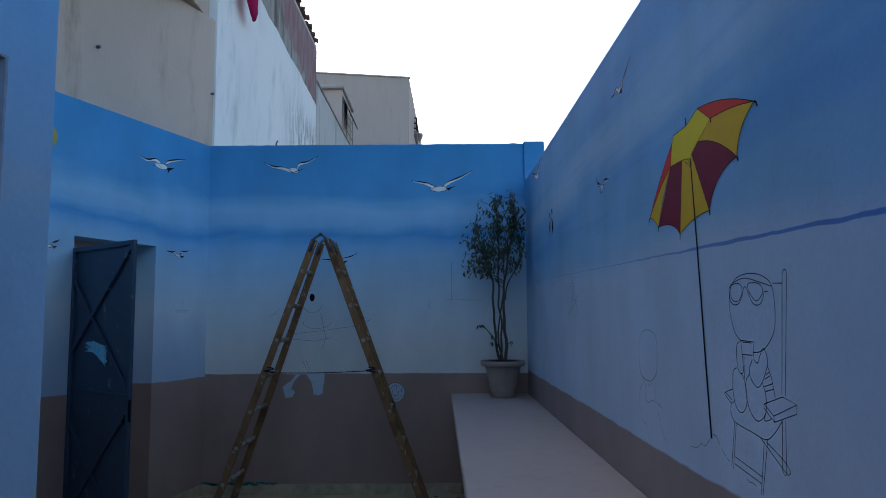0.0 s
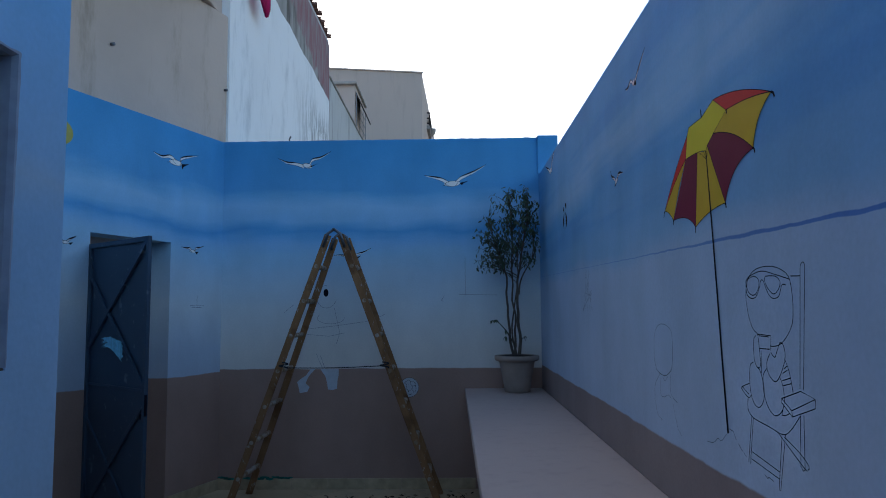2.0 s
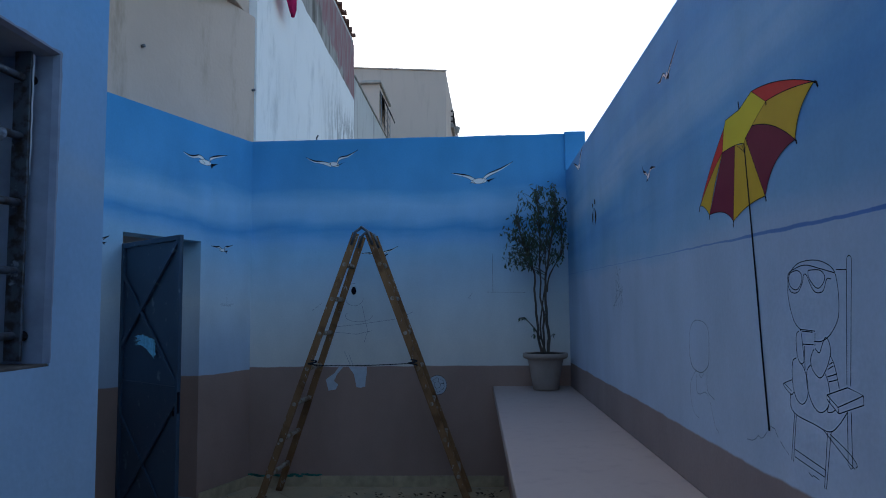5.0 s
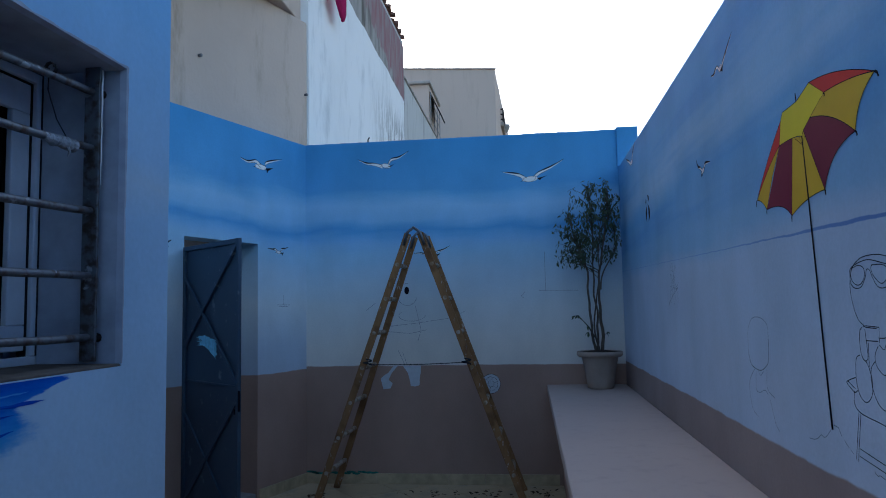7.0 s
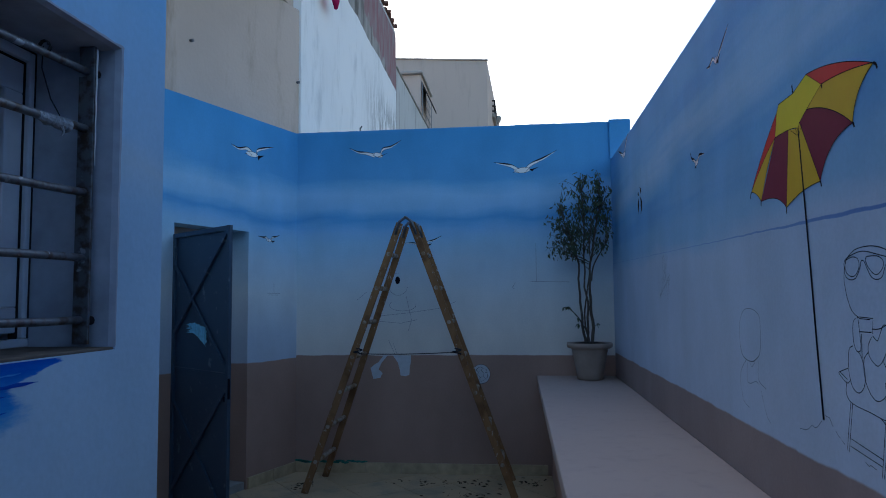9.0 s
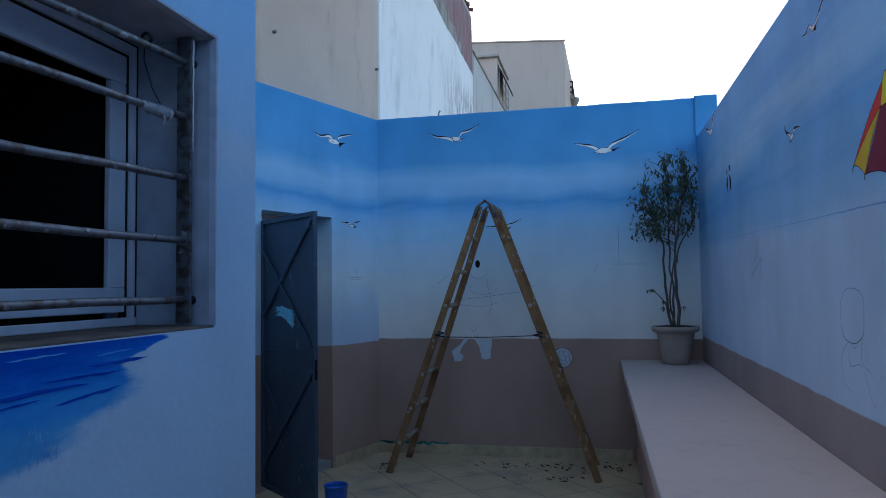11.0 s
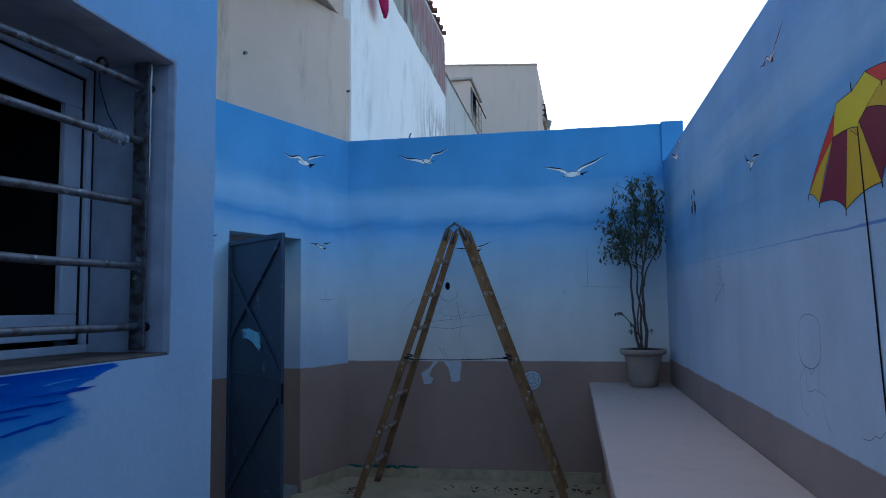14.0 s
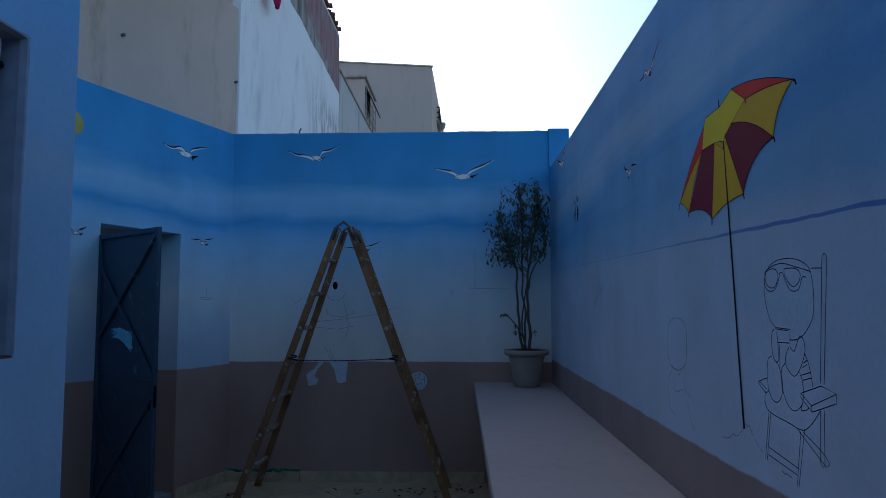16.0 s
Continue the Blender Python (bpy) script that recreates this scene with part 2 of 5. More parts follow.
M_PATCH = plain("unpainted_patch", (0.55, 0.58, 0.62), 0.75, vary=0.1)
M_YEL = plain("umbrella_yellow", (0.58, 0.37, 0.02), 0.6, vary=0.08, scale=8)
M_YEL2 = plain("umbrella_bright_yellow", (0.66, 0.53, 0.02), 0.6, vary=0.05, scale=8)
M_RED = plain("umbrella_red", (0.58, 0.035, 0.03), 0.6, vary=0.08, scale=8)
M_MAROON = plain("umbrella_maroon", (0.17, 0.012, 0.04), 0.6, vary=0.1, scale=8)
M_SUNPAINT = plain("dull_yellow_paint", (0.45, 0.42, 0.12), 0.7, vary=0.25, scale=12)
M_BUCKET = plain("bucket_blue", (0.01, 0.07, 0.34), 0.35, vary=0.1)
M_PAINTIN = plain("wet_teal_paint", (0.02, 0.16, 0.17), 0.2, vary=0.1)
M_CLOTH = plain("pink_cloth", (0.52, 0.03, 0.16), 0.85, vary=0.2, scale=15)
M_ROOFTILE = plain("old_roof_tile", (0.16, 0.09, 0.07), 0.9, vary=0.4, scale=10)
M_SLAB = plain("grey_slab", (0.34, 0.33, 0.31), 0.9, vary=0.25, scale=5)
M_SPLASH = plain("pale_blue_splash", (0.22, 0.50, 0.64), 0.55, vary=0.4, scale=30)
M_GREENLINE = plain("teal_drips", (0.03, 0.22, 0.17), 0.5, vary=0.4, scale=40)


def sea_wash(n, col):
    """Blue brushwork under the window: a ragged upper edge, fading out softly below."""
    y, z = n.axis(1), n.axis(2)
    edge = n.ramp(n.math("DIVIDE", n.math("SUBTRACT", z, 1.17), 0.2), [(0.0, 0.0), (0.08, 0.22), (0.15, 0.37), (0.31, 0.44), (0.46, 0.655), (0.64, 0.67), (0.72, 0.62), (0.80, 0.64), (0.87, 0.74), (0.95, 0.845)])
    rag = n.noise(1.0, 7.0, n.scaled((1, 10.0, 70.0), (8, 0, 0)), 0.7)
    dry = n.noise(55.0, 5.0, n.scaled((1, 0.5, 1.5)))
    soft = n.math("MULTIPLY_ADD", n.rise(z, 1.335, 1.22), 0.09, 0.012)
    gap = n.math("SUBTRACT", n.math("MULTIPLY_ADD", edge, 0.6, -5.6), y)
    gap = n.math("ADD", gap, n.math("MULTIPLY_ADD", rag, 0.10, -0.05))
    gap = n.math("ADD", gap, n.math("MULTIPLY", n.math("SUBTRACT", dry, 0.5), soft))
    mask = n.rise(n.math("DIVIDE", gap, soft), -0.7, 0.7)
    s = n.noise(1.0, 7.0, n.scaled((1, 3.5, 30.0), (9, 0, 0)), 0.7)
    deep = n.math("ADD", z, n.math("MULTIPLY_ADD", s, 0.12, -0.06))
    deep = n.math("SUBTRACT", deep, n.math("MULTIPLY", n.math("ADD", y, 5.2), 0.10))
    blue = n.ramp(n.math("DIVIDE", n.math("SUBTRACT", deep, 1.17), 0.25), [(0.05, (0.13, 0.39, 0.68)), (0.3, (0.09, 0.345, 0.68)), (0.5, (0.05, 0.265, 0.67)), (0.72, (0.016, 0.125, 0.56)), (0.88, (0.008, 0.05, 0.40))])
    return n.mix(mask, col, blue)


M_WASH = mural("mural_near_sea", NEAR_STOPS, extra=sea_wash)
n = Nodes("sea_blue_strokes", 0.55)
s = n.noise(1.0, 6.0, n.scaled((1, 4.0, 34.0), (7, 0, 0)), 0.65)
c = n.ramp(s, [(0.32, (0.006, 0.035, 0.30)), (0.55, (0.010, 0.065, 0.42)), (0.75, (0.016, 0.13, 0.54))])
n.bump(s, 0.4, 0.004)
M_SEA = n.done(c)
n = Nodes("sea_pale_strokes", 0.6)
s = n.noise(1.0, 6.0, n.scaled((1, 9.0, 22.0), (15, 0, 0)), 0.65)
M_SEA2 = n.done(n.ramp(s, [(0.35, (0.05, 0.25, 0.62)), (0.55, (0.11, 0.36, 0.68)), (0.7, (0.22, 0.46, 0.72))]))


# ---- mesh helpers ----
def part(name, bm, material, parent=None, label="", smooth=False):
    me = bpy.data.meshes.new(name)
    bm.normal_update()
    bm.to_mesh(me)
    bm.free()
    me.materials.append(material)
    if smooth:
        me.polygons.foreach_set("use_smooth", [True] * len(me.polygons))
    ob = new(name, me)
    if parent is not None:
        ob.parent = parent
        ob.matrix_parent_inverse = parent.matrix_basis.inverted()
    if label:
        tagged(ob, label)
    return ob


def thing(name, place, label, category, group="", kind=""):
    ob = new(name)
    ob.empty_display_size = 0.1
    ob.matrix_basis = Matrix.Translation(place)
    return tagged(ob, label, category, group, kind)


def box(bm, x0, y0, z0, x1, y1, z1, m=None, bevel=0.0):
    v = [bm.verts.new((x, y, z)) for x in (x0, x1) for y in (y0, y1) for z in (z0, z1)]
    fs = [bm.faces.new([v[i] for i in q]) for q in ((0, 1, 3, 2), (4, 6, 7, 5), (0, 4, 5, 1), (2, 3, 7, 6), (0, 2, 6, 4), (1, 5, 7, 3))]
    if bevel:
        edges = list({e for f in fs for e in f.edges})
        r = bmesh.ops.bevel(bm, geom=edges, offset=bevel, segments=2, affect="EDGES", profile=0.5)
        v = list({w for f in r["faces"] for w in f.verts} | {w for w in v if w.is_valid})
    if m is not None:
        for w in v:
            w.co = m @ w.co
    return bm


def tube(bm, points, radii, sides=8, cap=True):
    points = [Vector(p) for p in points]
    rings, side = [], None
    for i, p in enumerate(points):
        way = (points[min(i + 1, len(points) - 1)] - points[max(i - 1, 0)]).normalized()
        side = (side - way * side.dot(way)) if side is not None else way.orthogonal()
        side.normalize()
        up = way.cross(side)
        r = radii[i] if isinstance(radii, (list, tuple)) else radii
        rings.append([bm.verts.new(p + r * (math.cos(a) * side + math.sin(a) * up)) for a in (2 * math.pi * k / sides for k in range(sides))])
    for a, b in zip(rings, rings[1:]):
        for k in range(sides):
            bm.faces.new((a[k], a[(k + 1) % sides], b[(k + 1) % sides], b[k]))
    if cap:
        bm.faces.new(rings[0][::-1])
        bm.faces.new(rings[-1])
    return bm


def lathe(bm, profile, centre, sides=40):
    cx, cy = centre
    rings = [[bm.verts.new((cx + r * math.cos(2 * math.pi * k / sides), cy + r * math.sin(2 * math.pi * k / sides), z)) for k in range(sides)] for r, z in profile]
    for a, b in zip(rings, rings[1:]):
        for k in range(sides):
            bm.faces.new((a[k], a[(k + 1) % sides], b[(k + 1) % sides], b[k]))
    bm.faces.new(rings[0][::-1])
    bm.faces.new(rings[-1])
    return bm


def beam(bm, a, b, wide, deep, side):
    """A square-edged bar from a to b; side: the direction of its width."""
    a, b = Vector(a), Vector(b)
    way = (b - a).normalized()
    s = Vector(side)
    s = (s - way * s.dot(way)).normalized()
    up = way.cross(s)
    c = 0.18
    shape = [(-1, -1 + c), (-1 + c, -1), (1 - c, -1), (1, -1 + c), (1, 1 - c), (1 - c, 1), (-1 + c, 1), (-1, 1 - c)]
    rings = [[bm.verts.new(p + s * (u * wide / 2) + up * (v * deep / 2)) for u, v in shape] for p in (a, b)]
    for k in range(8):
        bm.faces.new((rings[0][k], rings[0][(k + 1) % 8], rings[1][(k + 1) % 8], rings[1][k]))
    bm.faces.new(rings[0][::-1])
    bm.faces.new(rings[1])
    return bm


def ribbon(bm, pts, wide, fn, off):
    n = len(pts)
    prev = None
    for i, (u, v) in enumerate(pts):
        a, b = pts[max(i - 1, 0)], pts[min(i + 1, n - 1)]
        dx, dy = b[0] - a[0], b[1] - a[1]
        l = math.hypot(dx, dy) or 1.0
        w = (wide[i] if isinstance(wide, list) else wide) / 2
        nx, ny = -dy / l * w, dx / l * w
        cur = (bm.verts.new(fn(u + nx, v + ny, off * 0.3)), bm.verts.new(fn(u - nx, v - ny, off * 0.3)))
        if prev:
            bm.faces.new((prev[0], cur[0], cur[1], prev[1]))
        prev = cur
    return bm


def curve(a, b, c, n=10):
    """A bent line from a to c drawn towards b."""
    return [tuple((1 - t) ** 2 * p + 2 * t * (1 - t) * q + t * t * r for p, q, r in zip(a, b, c)) for t in (k / n for k in range(n + 1))]


def fill(bm, pts, fn, off):
    bm.faces.new([bm.verts.new(fn(u, v, off * 0.3)) for u, v in pts])
    return bm


def oval(cu, cv, ru, rv, n=36, a0=0.0, a1=2 * math.pi):
    return [(cu + ru * math.cos(a0 + (a1 - a0) * k / n), cv + rv * math.sin(a0 + (a1 - a0) * k / n)) for k in range(n + 1)]


def smooth_line(pts, n=6):
    """A flowing line through the given points."""
    pts = [Vector(p) for p in pts]
    out = []
    for i in range(len(pts) - 1):
        p0, p1, p2, p3 = pts[max(i - 1, 0)], pts[i], pts[i + 1], pts[min(i + 2, len(pts) - 1)]
        for k in range(n):
            t = k / n
            out.append(0.5 * (2 * p1 + (p2 - p0) * t + (2 * p0 - 5 * p1 + 4 * p2 - p3) * t * t + (3 * p1 - p0 - 3 * p2 + p3) * t ** 3))
    return out + [pts[-1]]


# ---- plan ----
XR, TOP, RTOP, XN, FLOOR = 0.831, 3.030, 2.702, -0.875, -0.05
LEAN = radians(18.78)
CORNER = Vector((-2.009, 0, 0))
ALONG = Vector((-math.sin(LEAN), -math.cos(LEAN), 0))
INTO = Vector((math.cos(LEAN), -math.sin(LEAN), 0))
DOOR_FRAME = Matrix((( ALONG.x, INTO.x, 0, CORNER.x), (ALONG.y, INTO.y, 0, CORNER.y), (0, 0, 1, 0), (0, 0, 0, 1)))
NEAR_END = -4.705


def on_back(u, v, o):
    return Vector((u, -o, v))


def on_right(u, v, o):
    return Vector((XR - o, u, v))


def on_door_wall(u, v, o):
    return CORNER + ALONG * u + INTO * o + Vector((0, 0, v))


def on_near(u, v, o):
    return Vector((XN + o, u, v))


# ---- structure ----
bm = box(bmesh.new(), -400, -300, -0.4, 400, 900, -0.092)
tagged(part("ground", bm, M_GROUND), "bare earth ground around the houses", "ground", kind="structure")
bm = box(bmesh.new(), -4.0, -9.2, -0.09, 1.1, 0.2, -0.062)
floor = tagged(part("floor", bm, M_GROUT), "courtyard floor of beige tiles with dark joints", "floor", kind="structure")

bm = box(bmesh.new(), -2.3, 0.0, -0.12, 1.005, 0.2, TOP, bevel=0.008)
for v in bm.verts:
    if v.co.z > 2:
        v.co.z += 0.005 * (v.co.x + 2.0)
tagged(part("wall_north", bm, M_BACK), "plastered wall painted as blue sky over a brown band", "wall", kind="structure")
bm = box(bmesh.new(), XR, -9.2, -0.12, XR + 0.2, -0.003, RTOP, bevel=0.012)
tagged(part("wall_east", bm, M_RIGHT), "long plastered wall with a pale blue beach mural", "wall", kind="structure")
rg = random.Random(31)
bm = bmesh.new()
prev = None
for k in range(121):
    x = -2.03 + 2.85 * k / 120
    h = 0.006 + 0.007 * noise.noise((x * 3.1, 0, 0)) + 0.006 * noise.noise((x * 13.0, 5, 0))
    cur = [bm.verts.new((x, y, TOP + 0.005 * (x + 2.0) + dz)) for y, dz in ((0.006, -0.001), (0.03, max(h, 0.001)), (0.17, max(h, 0.001)), (0.194, -0.001))]
    if prev:
        for i in range(3):
            bm.faces.new((prev[i], cur[i], cur[i + 1], prev[i + 1]))
        bm.faces.new((prev[3], cur[3], cur[0], prev[0]))
    prev = cur
tagged(part("trim", bm, M_SLAB), "uneven cement capping on the yard wall", "wall capping", kind="structure")
bm = box(bmesh.new(), 0.823, -0.024, 2.7055, 1.009, 0.204, 3.058, bevel=0.008)
tagged(part("wall_end_block", bm, M_BACK), "short blue block where the two yard walls meet", "wall", kind="structure")
# wall with the doorway, in its own frame: along, into the yard, up
D0, D1, DTOP = 0.668, 1.487, 2.055
bm = bmesh.new()
for a in ((-0.05, -0.22, -0.05, D0, 0, TOP - 0.006), (D1, -0.22, -0.12, 3.4, 0, TOP - 0.006), (D0, -0.22, DTOP, D1, 0, TOP - 0.006)):
    box(bm, *a, m=DOOR_FRAME)
bmesh.ops.recalc_face_normals(bm, faces=bm.faces)
tagged(part("wall_west", bm, M_DOORWALL), "slanting plastered wall painted blue above brown, with a doorway", "wall", kind="structure")
# hidden room added behind the doorway; its shade is in the wall colour
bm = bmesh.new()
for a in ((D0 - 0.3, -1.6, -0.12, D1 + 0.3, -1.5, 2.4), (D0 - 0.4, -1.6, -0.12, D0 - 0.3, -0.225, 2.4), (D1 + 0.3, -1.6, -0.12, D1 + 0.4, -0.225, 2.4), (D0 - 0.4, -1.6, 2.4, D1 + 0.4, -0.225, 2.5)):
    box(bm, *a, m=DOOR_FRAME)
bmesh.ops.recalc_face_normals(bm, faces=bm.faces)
tagged(part("wall_store_room", bm, M_ROOM_SHADE), "added store room walls behind the doorway, coloured near-black for shade", "wall", kind="structure")
# wall with the barred window
WY0, WY1, WZ0, WZ1, NTOP = -5.95, -4.904, 1.369, 2.041, 3.5
bm = bmesh.new()
for a in ((XN - 0.25, -9.2, -0.12, XN, WY0, NTOP), (XN - 0.25, WY1, -0.12, XN, NEAR_END, NTOP), (XN - 0.25, WY0, -0.12, XN, WY1, WZ0), (XN - 0.25, WY0, WZ1, XN, WY1, NTOP)):
    box(bm, *a)
bmesh.ops.recalc_face_normals(bm, faces=bm.faces)
tagged(part("wall_window", bm, M_NEAR), "house wall painted pale blue around a barred window", "wall", kind="structure")
bm = box(bmesh.new(), -4.2, NEAR_END - 0.24, -0.12, XN - 0.252, NEAR_END - 0.002, NTOP)
tagged(part("wall_return", bm, M_NEAR), "end of the house beside the yard", "wall", kind="structure")
bm = box(bmesh.new(), -4.2, -9.4, -0.12, 1.03, -9.202, 3.2)
tagged(part("wall_south", bm, M_NEAR), "plain pale wall closing the yard", "wall", kind="structure")
# indoor shade as near-black boxes, one lining the pale end wall
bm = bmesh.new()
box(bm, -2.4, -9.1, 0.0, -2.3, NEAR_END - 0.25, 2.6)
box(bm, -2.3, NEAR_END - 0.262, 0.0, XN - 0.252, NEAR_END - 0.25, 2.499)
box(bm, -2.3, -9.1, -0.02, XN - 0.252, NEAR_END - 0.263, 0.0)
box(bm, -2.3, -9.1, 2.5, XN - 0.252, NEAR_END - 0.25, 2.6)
tagged(part("wall_room", bm, M_ROOM_SHADE), "room inside behind the window, coloured near-black for shade", "wall", kind="structure")

# bench: slab with a nosing on a solid brown base
bench = thing("bench", (0.5, -2, FLOOR), "long masonry bench with a smooth grey-pink top along the wall", "bench", kind="structure")
part("base", box(bmesh.new(), 0.272, -9.1, -0.06, XR - 0.001, -0.002, 0.742), M_BROWN, bench)
part("slab", box(bmesh.new(), 0.153, -9.1, 0.744, XR - 0.001, -0.002, 0.81, bevel=0.007), M_BENCH, bench)

# ---- window in the house wall ----
window = thing("window_1", (XN - 0.2, -5.4, WZ0), "white framed window standing open onto a dark room", "window", kind="structure")
XF = XN - 0.20
bm = bmesh.new()
for a in ((WY0, WZ1 - 0.032, WY1 - 0.0245, WZ1), (WY1 - 0.024, WZ0 + 0.025, WY1, WZ1), (WY0, WZ0 + 0.05, WY0 + 0.035, WZ1 - 0.04)):
    box(bm, XF - 0.05, a[0], a[1], XF, a[2], a[3], bevel=0.003)
box(bm, XF - 0.012, WY0, WZ0 + 0.006, XF, WY1, WZ0 + 0.0245, bevel=0.002)
part("window_frame", bm, M_ALU, window)
# the groove's shade is put into the track's colour
part("track", box(bmesh.new(), XF - 0.05, WY0, WZ0 + 0.0062, XF - 0.0125, WY1 - 0.025, WZ0 + 0.012), M_GAP_SHADE, window, "sliding track coloured near-black for the shaded groove")
# thin near-black strips drawn where the frame gaps lie in shade
bm = bmesh.new()
box(bm, XF - 0.03, WY1 - 0.0285, WZ0 + 0.02, XF - 0.0105, WY1 - 0.0245, WZ1 - 0.033)
box(bm, XF - 0.03, WY0 + 0.04, WZ1 - 0.0365, XF - 0.0105, WY1 - 0.029, WZ1 - 0.0325)
box(bm, XF + 0.0004, WY1 - 0.0105, WZ0 + 0.025, XF + 0.002, WY1 - 0.0065, WZ1 - 0.0065)
box(bm, XF + 0.0004, WY0, WZ1 - 0.0105, XF + 0.002, WY1 - 0.011, WZ1 - 0.0065)
part("seal", bm, M_GAP_SHADE, window, "near-black strips for the shade in the frame gaps")
bm = bmesh.new()
S0, S1 = -5.62, WY1 - 0.029
for a in ((S0, WZ0 + 0.037, S1, WZ0 + 0.093), (S0, WZ1 - 0.105, S1, WZ1 - 0.037), (S1 - 0.056, WZ0 + 0.093, S1, WZ1 - 0.105), (S0, WZ0 + 0.095, S0 + 0.06, WZ1 - 0.10)):
    box(bm, XF - 0.027, a[0], a[1], XF - 0.012, a[2], a[3], bevel=0.003)
part("sash", bm, M_ALU, window)
pane2 = part("pane", box(bmesh.new(), XF - 0.045, WY0 + 0.03, WZ0 + 0.045, XF - 0.041, S0 + 0.02, WZ1 - 0.035), M_GLASS, window)
pane2.visible_shadow = False
bm = box(bmesh.new(), XF - 0.05, WY0, WZ0 - 0.002, XN - 0.0015, WY1 + 0.0, WZ0 + 0.006, bevel=0.003)
part("window_sill", bm, M_SILL, window, "grubby plaster sill")
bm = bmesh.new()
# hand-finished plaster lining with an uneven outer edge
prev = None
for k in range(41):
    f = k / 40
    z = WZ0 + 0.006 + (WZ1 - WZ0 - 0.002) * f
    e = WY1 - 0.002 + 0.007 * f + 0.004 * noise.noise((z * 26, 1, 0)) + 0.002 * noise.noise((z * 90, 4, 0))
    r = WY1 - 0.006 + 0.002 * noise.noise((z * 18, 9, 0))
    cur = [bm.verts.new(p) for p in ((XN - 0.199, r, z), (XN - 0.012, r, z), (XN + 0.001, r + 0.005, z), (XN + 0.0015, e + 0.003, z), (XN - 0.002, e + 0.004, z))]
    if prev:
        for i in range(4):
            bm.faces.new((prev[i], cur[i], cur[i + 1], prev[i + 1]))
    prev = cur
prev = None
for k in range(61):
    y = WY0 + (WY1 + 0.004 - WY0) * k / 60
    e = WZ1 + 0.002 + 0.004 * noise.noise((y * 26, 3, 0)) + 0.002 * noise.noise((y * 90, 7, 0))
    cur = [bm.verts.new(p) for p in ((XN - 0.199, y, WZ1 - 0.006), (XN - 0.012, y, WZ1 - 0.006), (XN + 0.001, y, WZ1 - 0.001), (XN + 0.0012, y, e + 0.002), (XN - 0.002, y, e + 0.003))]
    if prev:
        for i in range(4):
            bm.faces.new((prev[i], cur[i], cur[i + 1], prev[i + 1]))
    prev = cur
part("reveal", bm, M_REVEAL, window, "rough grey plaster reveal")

grille = thing("window_grille", (XN - 0.06, -5.4, WZ0 + 0.012), "rusty iron security grille of round bars across the window", "grille")
for zb, rise in ((1.434, 0.0), (1.567, 0.009), (1.711, 0.045), (1.850, 0.043), (1.979, 0.055)):
    bm = bmesh.new()
    pts = [(XN - 0.058 + 0.0008 * math.sin(k * 1.7 + zb * 9), WY0 + 0.02 + (WY1 - 0.035 - WY0 - 0.02) * k / 14, zb + rise * (WY0 + 0.02 + (WY1 - 0.067 - WY0) * k / 14 + 4.95) + 0.0009 * math.sin(k * 1.1 + zb * 20)) for k in range(15)]
    tube(bm, pts, 0.0085, 10)
    part("bar", bm, M_IRON, grille, smooth=True)
for yb in (WY1 - 0.034, WY0 + 0.05):
    part("flat_bar", box(bmesh.new(), XN - 0.076, yb - 0.004, WZ0 + 0.0125, XN - 0.04, yb + 0.004, WZ1 - 0.0065, bevel=0.0015), M_IRON, grille)
for zb in (1.434, 1.982):
    part("stub", tube(bmesh.new(), [(XN - 0.055, WY1 - 0.032, zb), (XN - 0.055, WY1 - 0.02, zb + 0.001), (XN - 0.054, WY1 - 0.004, zb - 0.002)], [0.0085, 0.009, 0.0105], 9), M_STUB, grille, "rusted bar end set in the wall")
bm = bmesh.new()
tube(bm, [(XN - 0.058, -5.10 + 0.006 * k, 1.841 + 0.0015 * math.sin(k * 2.3)) for k in range(17)], [0.0095 + 0.004 * (k / 16) + 0.0018 * math.sin(k * 2.9) + 0.0012 * math.sin(k * 5.3) for k in range(17)], 11)
tube(bm, [(XN - 0.05, -5.035, 1.832), (XN - 0.048, -5.03, 1.822), (XN - 0.05, -5.034, 1.812)], [0.004, 0.003, 0.001], 6)
part("tape", bm, M_TAPE, grille, "wrap of grey tape and wire")
bm = bmesh.new()
tube(bm, [(XN - 0.06, -5.085, 1.985), (XN - 0.072, -5.07, 1.945), (XN - 0.072, -5.04, 1.89), (XN - 0.064, -5.01, 1.85)], 0.0013, 5)
part("wire", bm, M_ROPE, grille)
bm = bmesh.new()
tube(bm, [(XN - 0.058 + 0.011 * math.cos(a), -5.088 + 0.0006 * k, 1.985 + 0.011 * math.sin(a)) for k, a in enumerate(x * 0.7 for x in range(19))], 0.002, 5)
part("wire", bm, M_ROPE, grille)

part("cord", tube(bmesh.new(), [(XN - 0.037, WY1 - 0.033 + 0.001 * math.sin(k * 1.9), 2.028 - 0.0185 * k) for k in range(15)], [0.0022 - 0.0001 * k for k in range(15)], 6), M_WHITE, grille, "thin white cord")

# ---- door leaf ----
HINGE, END = Vector((-2.478, -1.40, 0)), Vector((-1.83, -1.94, 0))
lw = (END - HINGE).length
ex = (END - HINGE).normalized()
ey = Vector((0, 0, 1)).cross(ex)  # away from the camera
LEAF = Matrix(((ex.x, ey.x, 0, HINGE.x), (ex.y, ey.y, 0, HINGE.y), (0, 0, 1, 0), (0, 0, 0, 1)))
door = thing("door_1", HINGE, "dark blue sheet metal door with cross braces, standing ajar", "door", kind="structure")
Z0, Z1, ZM = 0.0, 1.968, 1.008
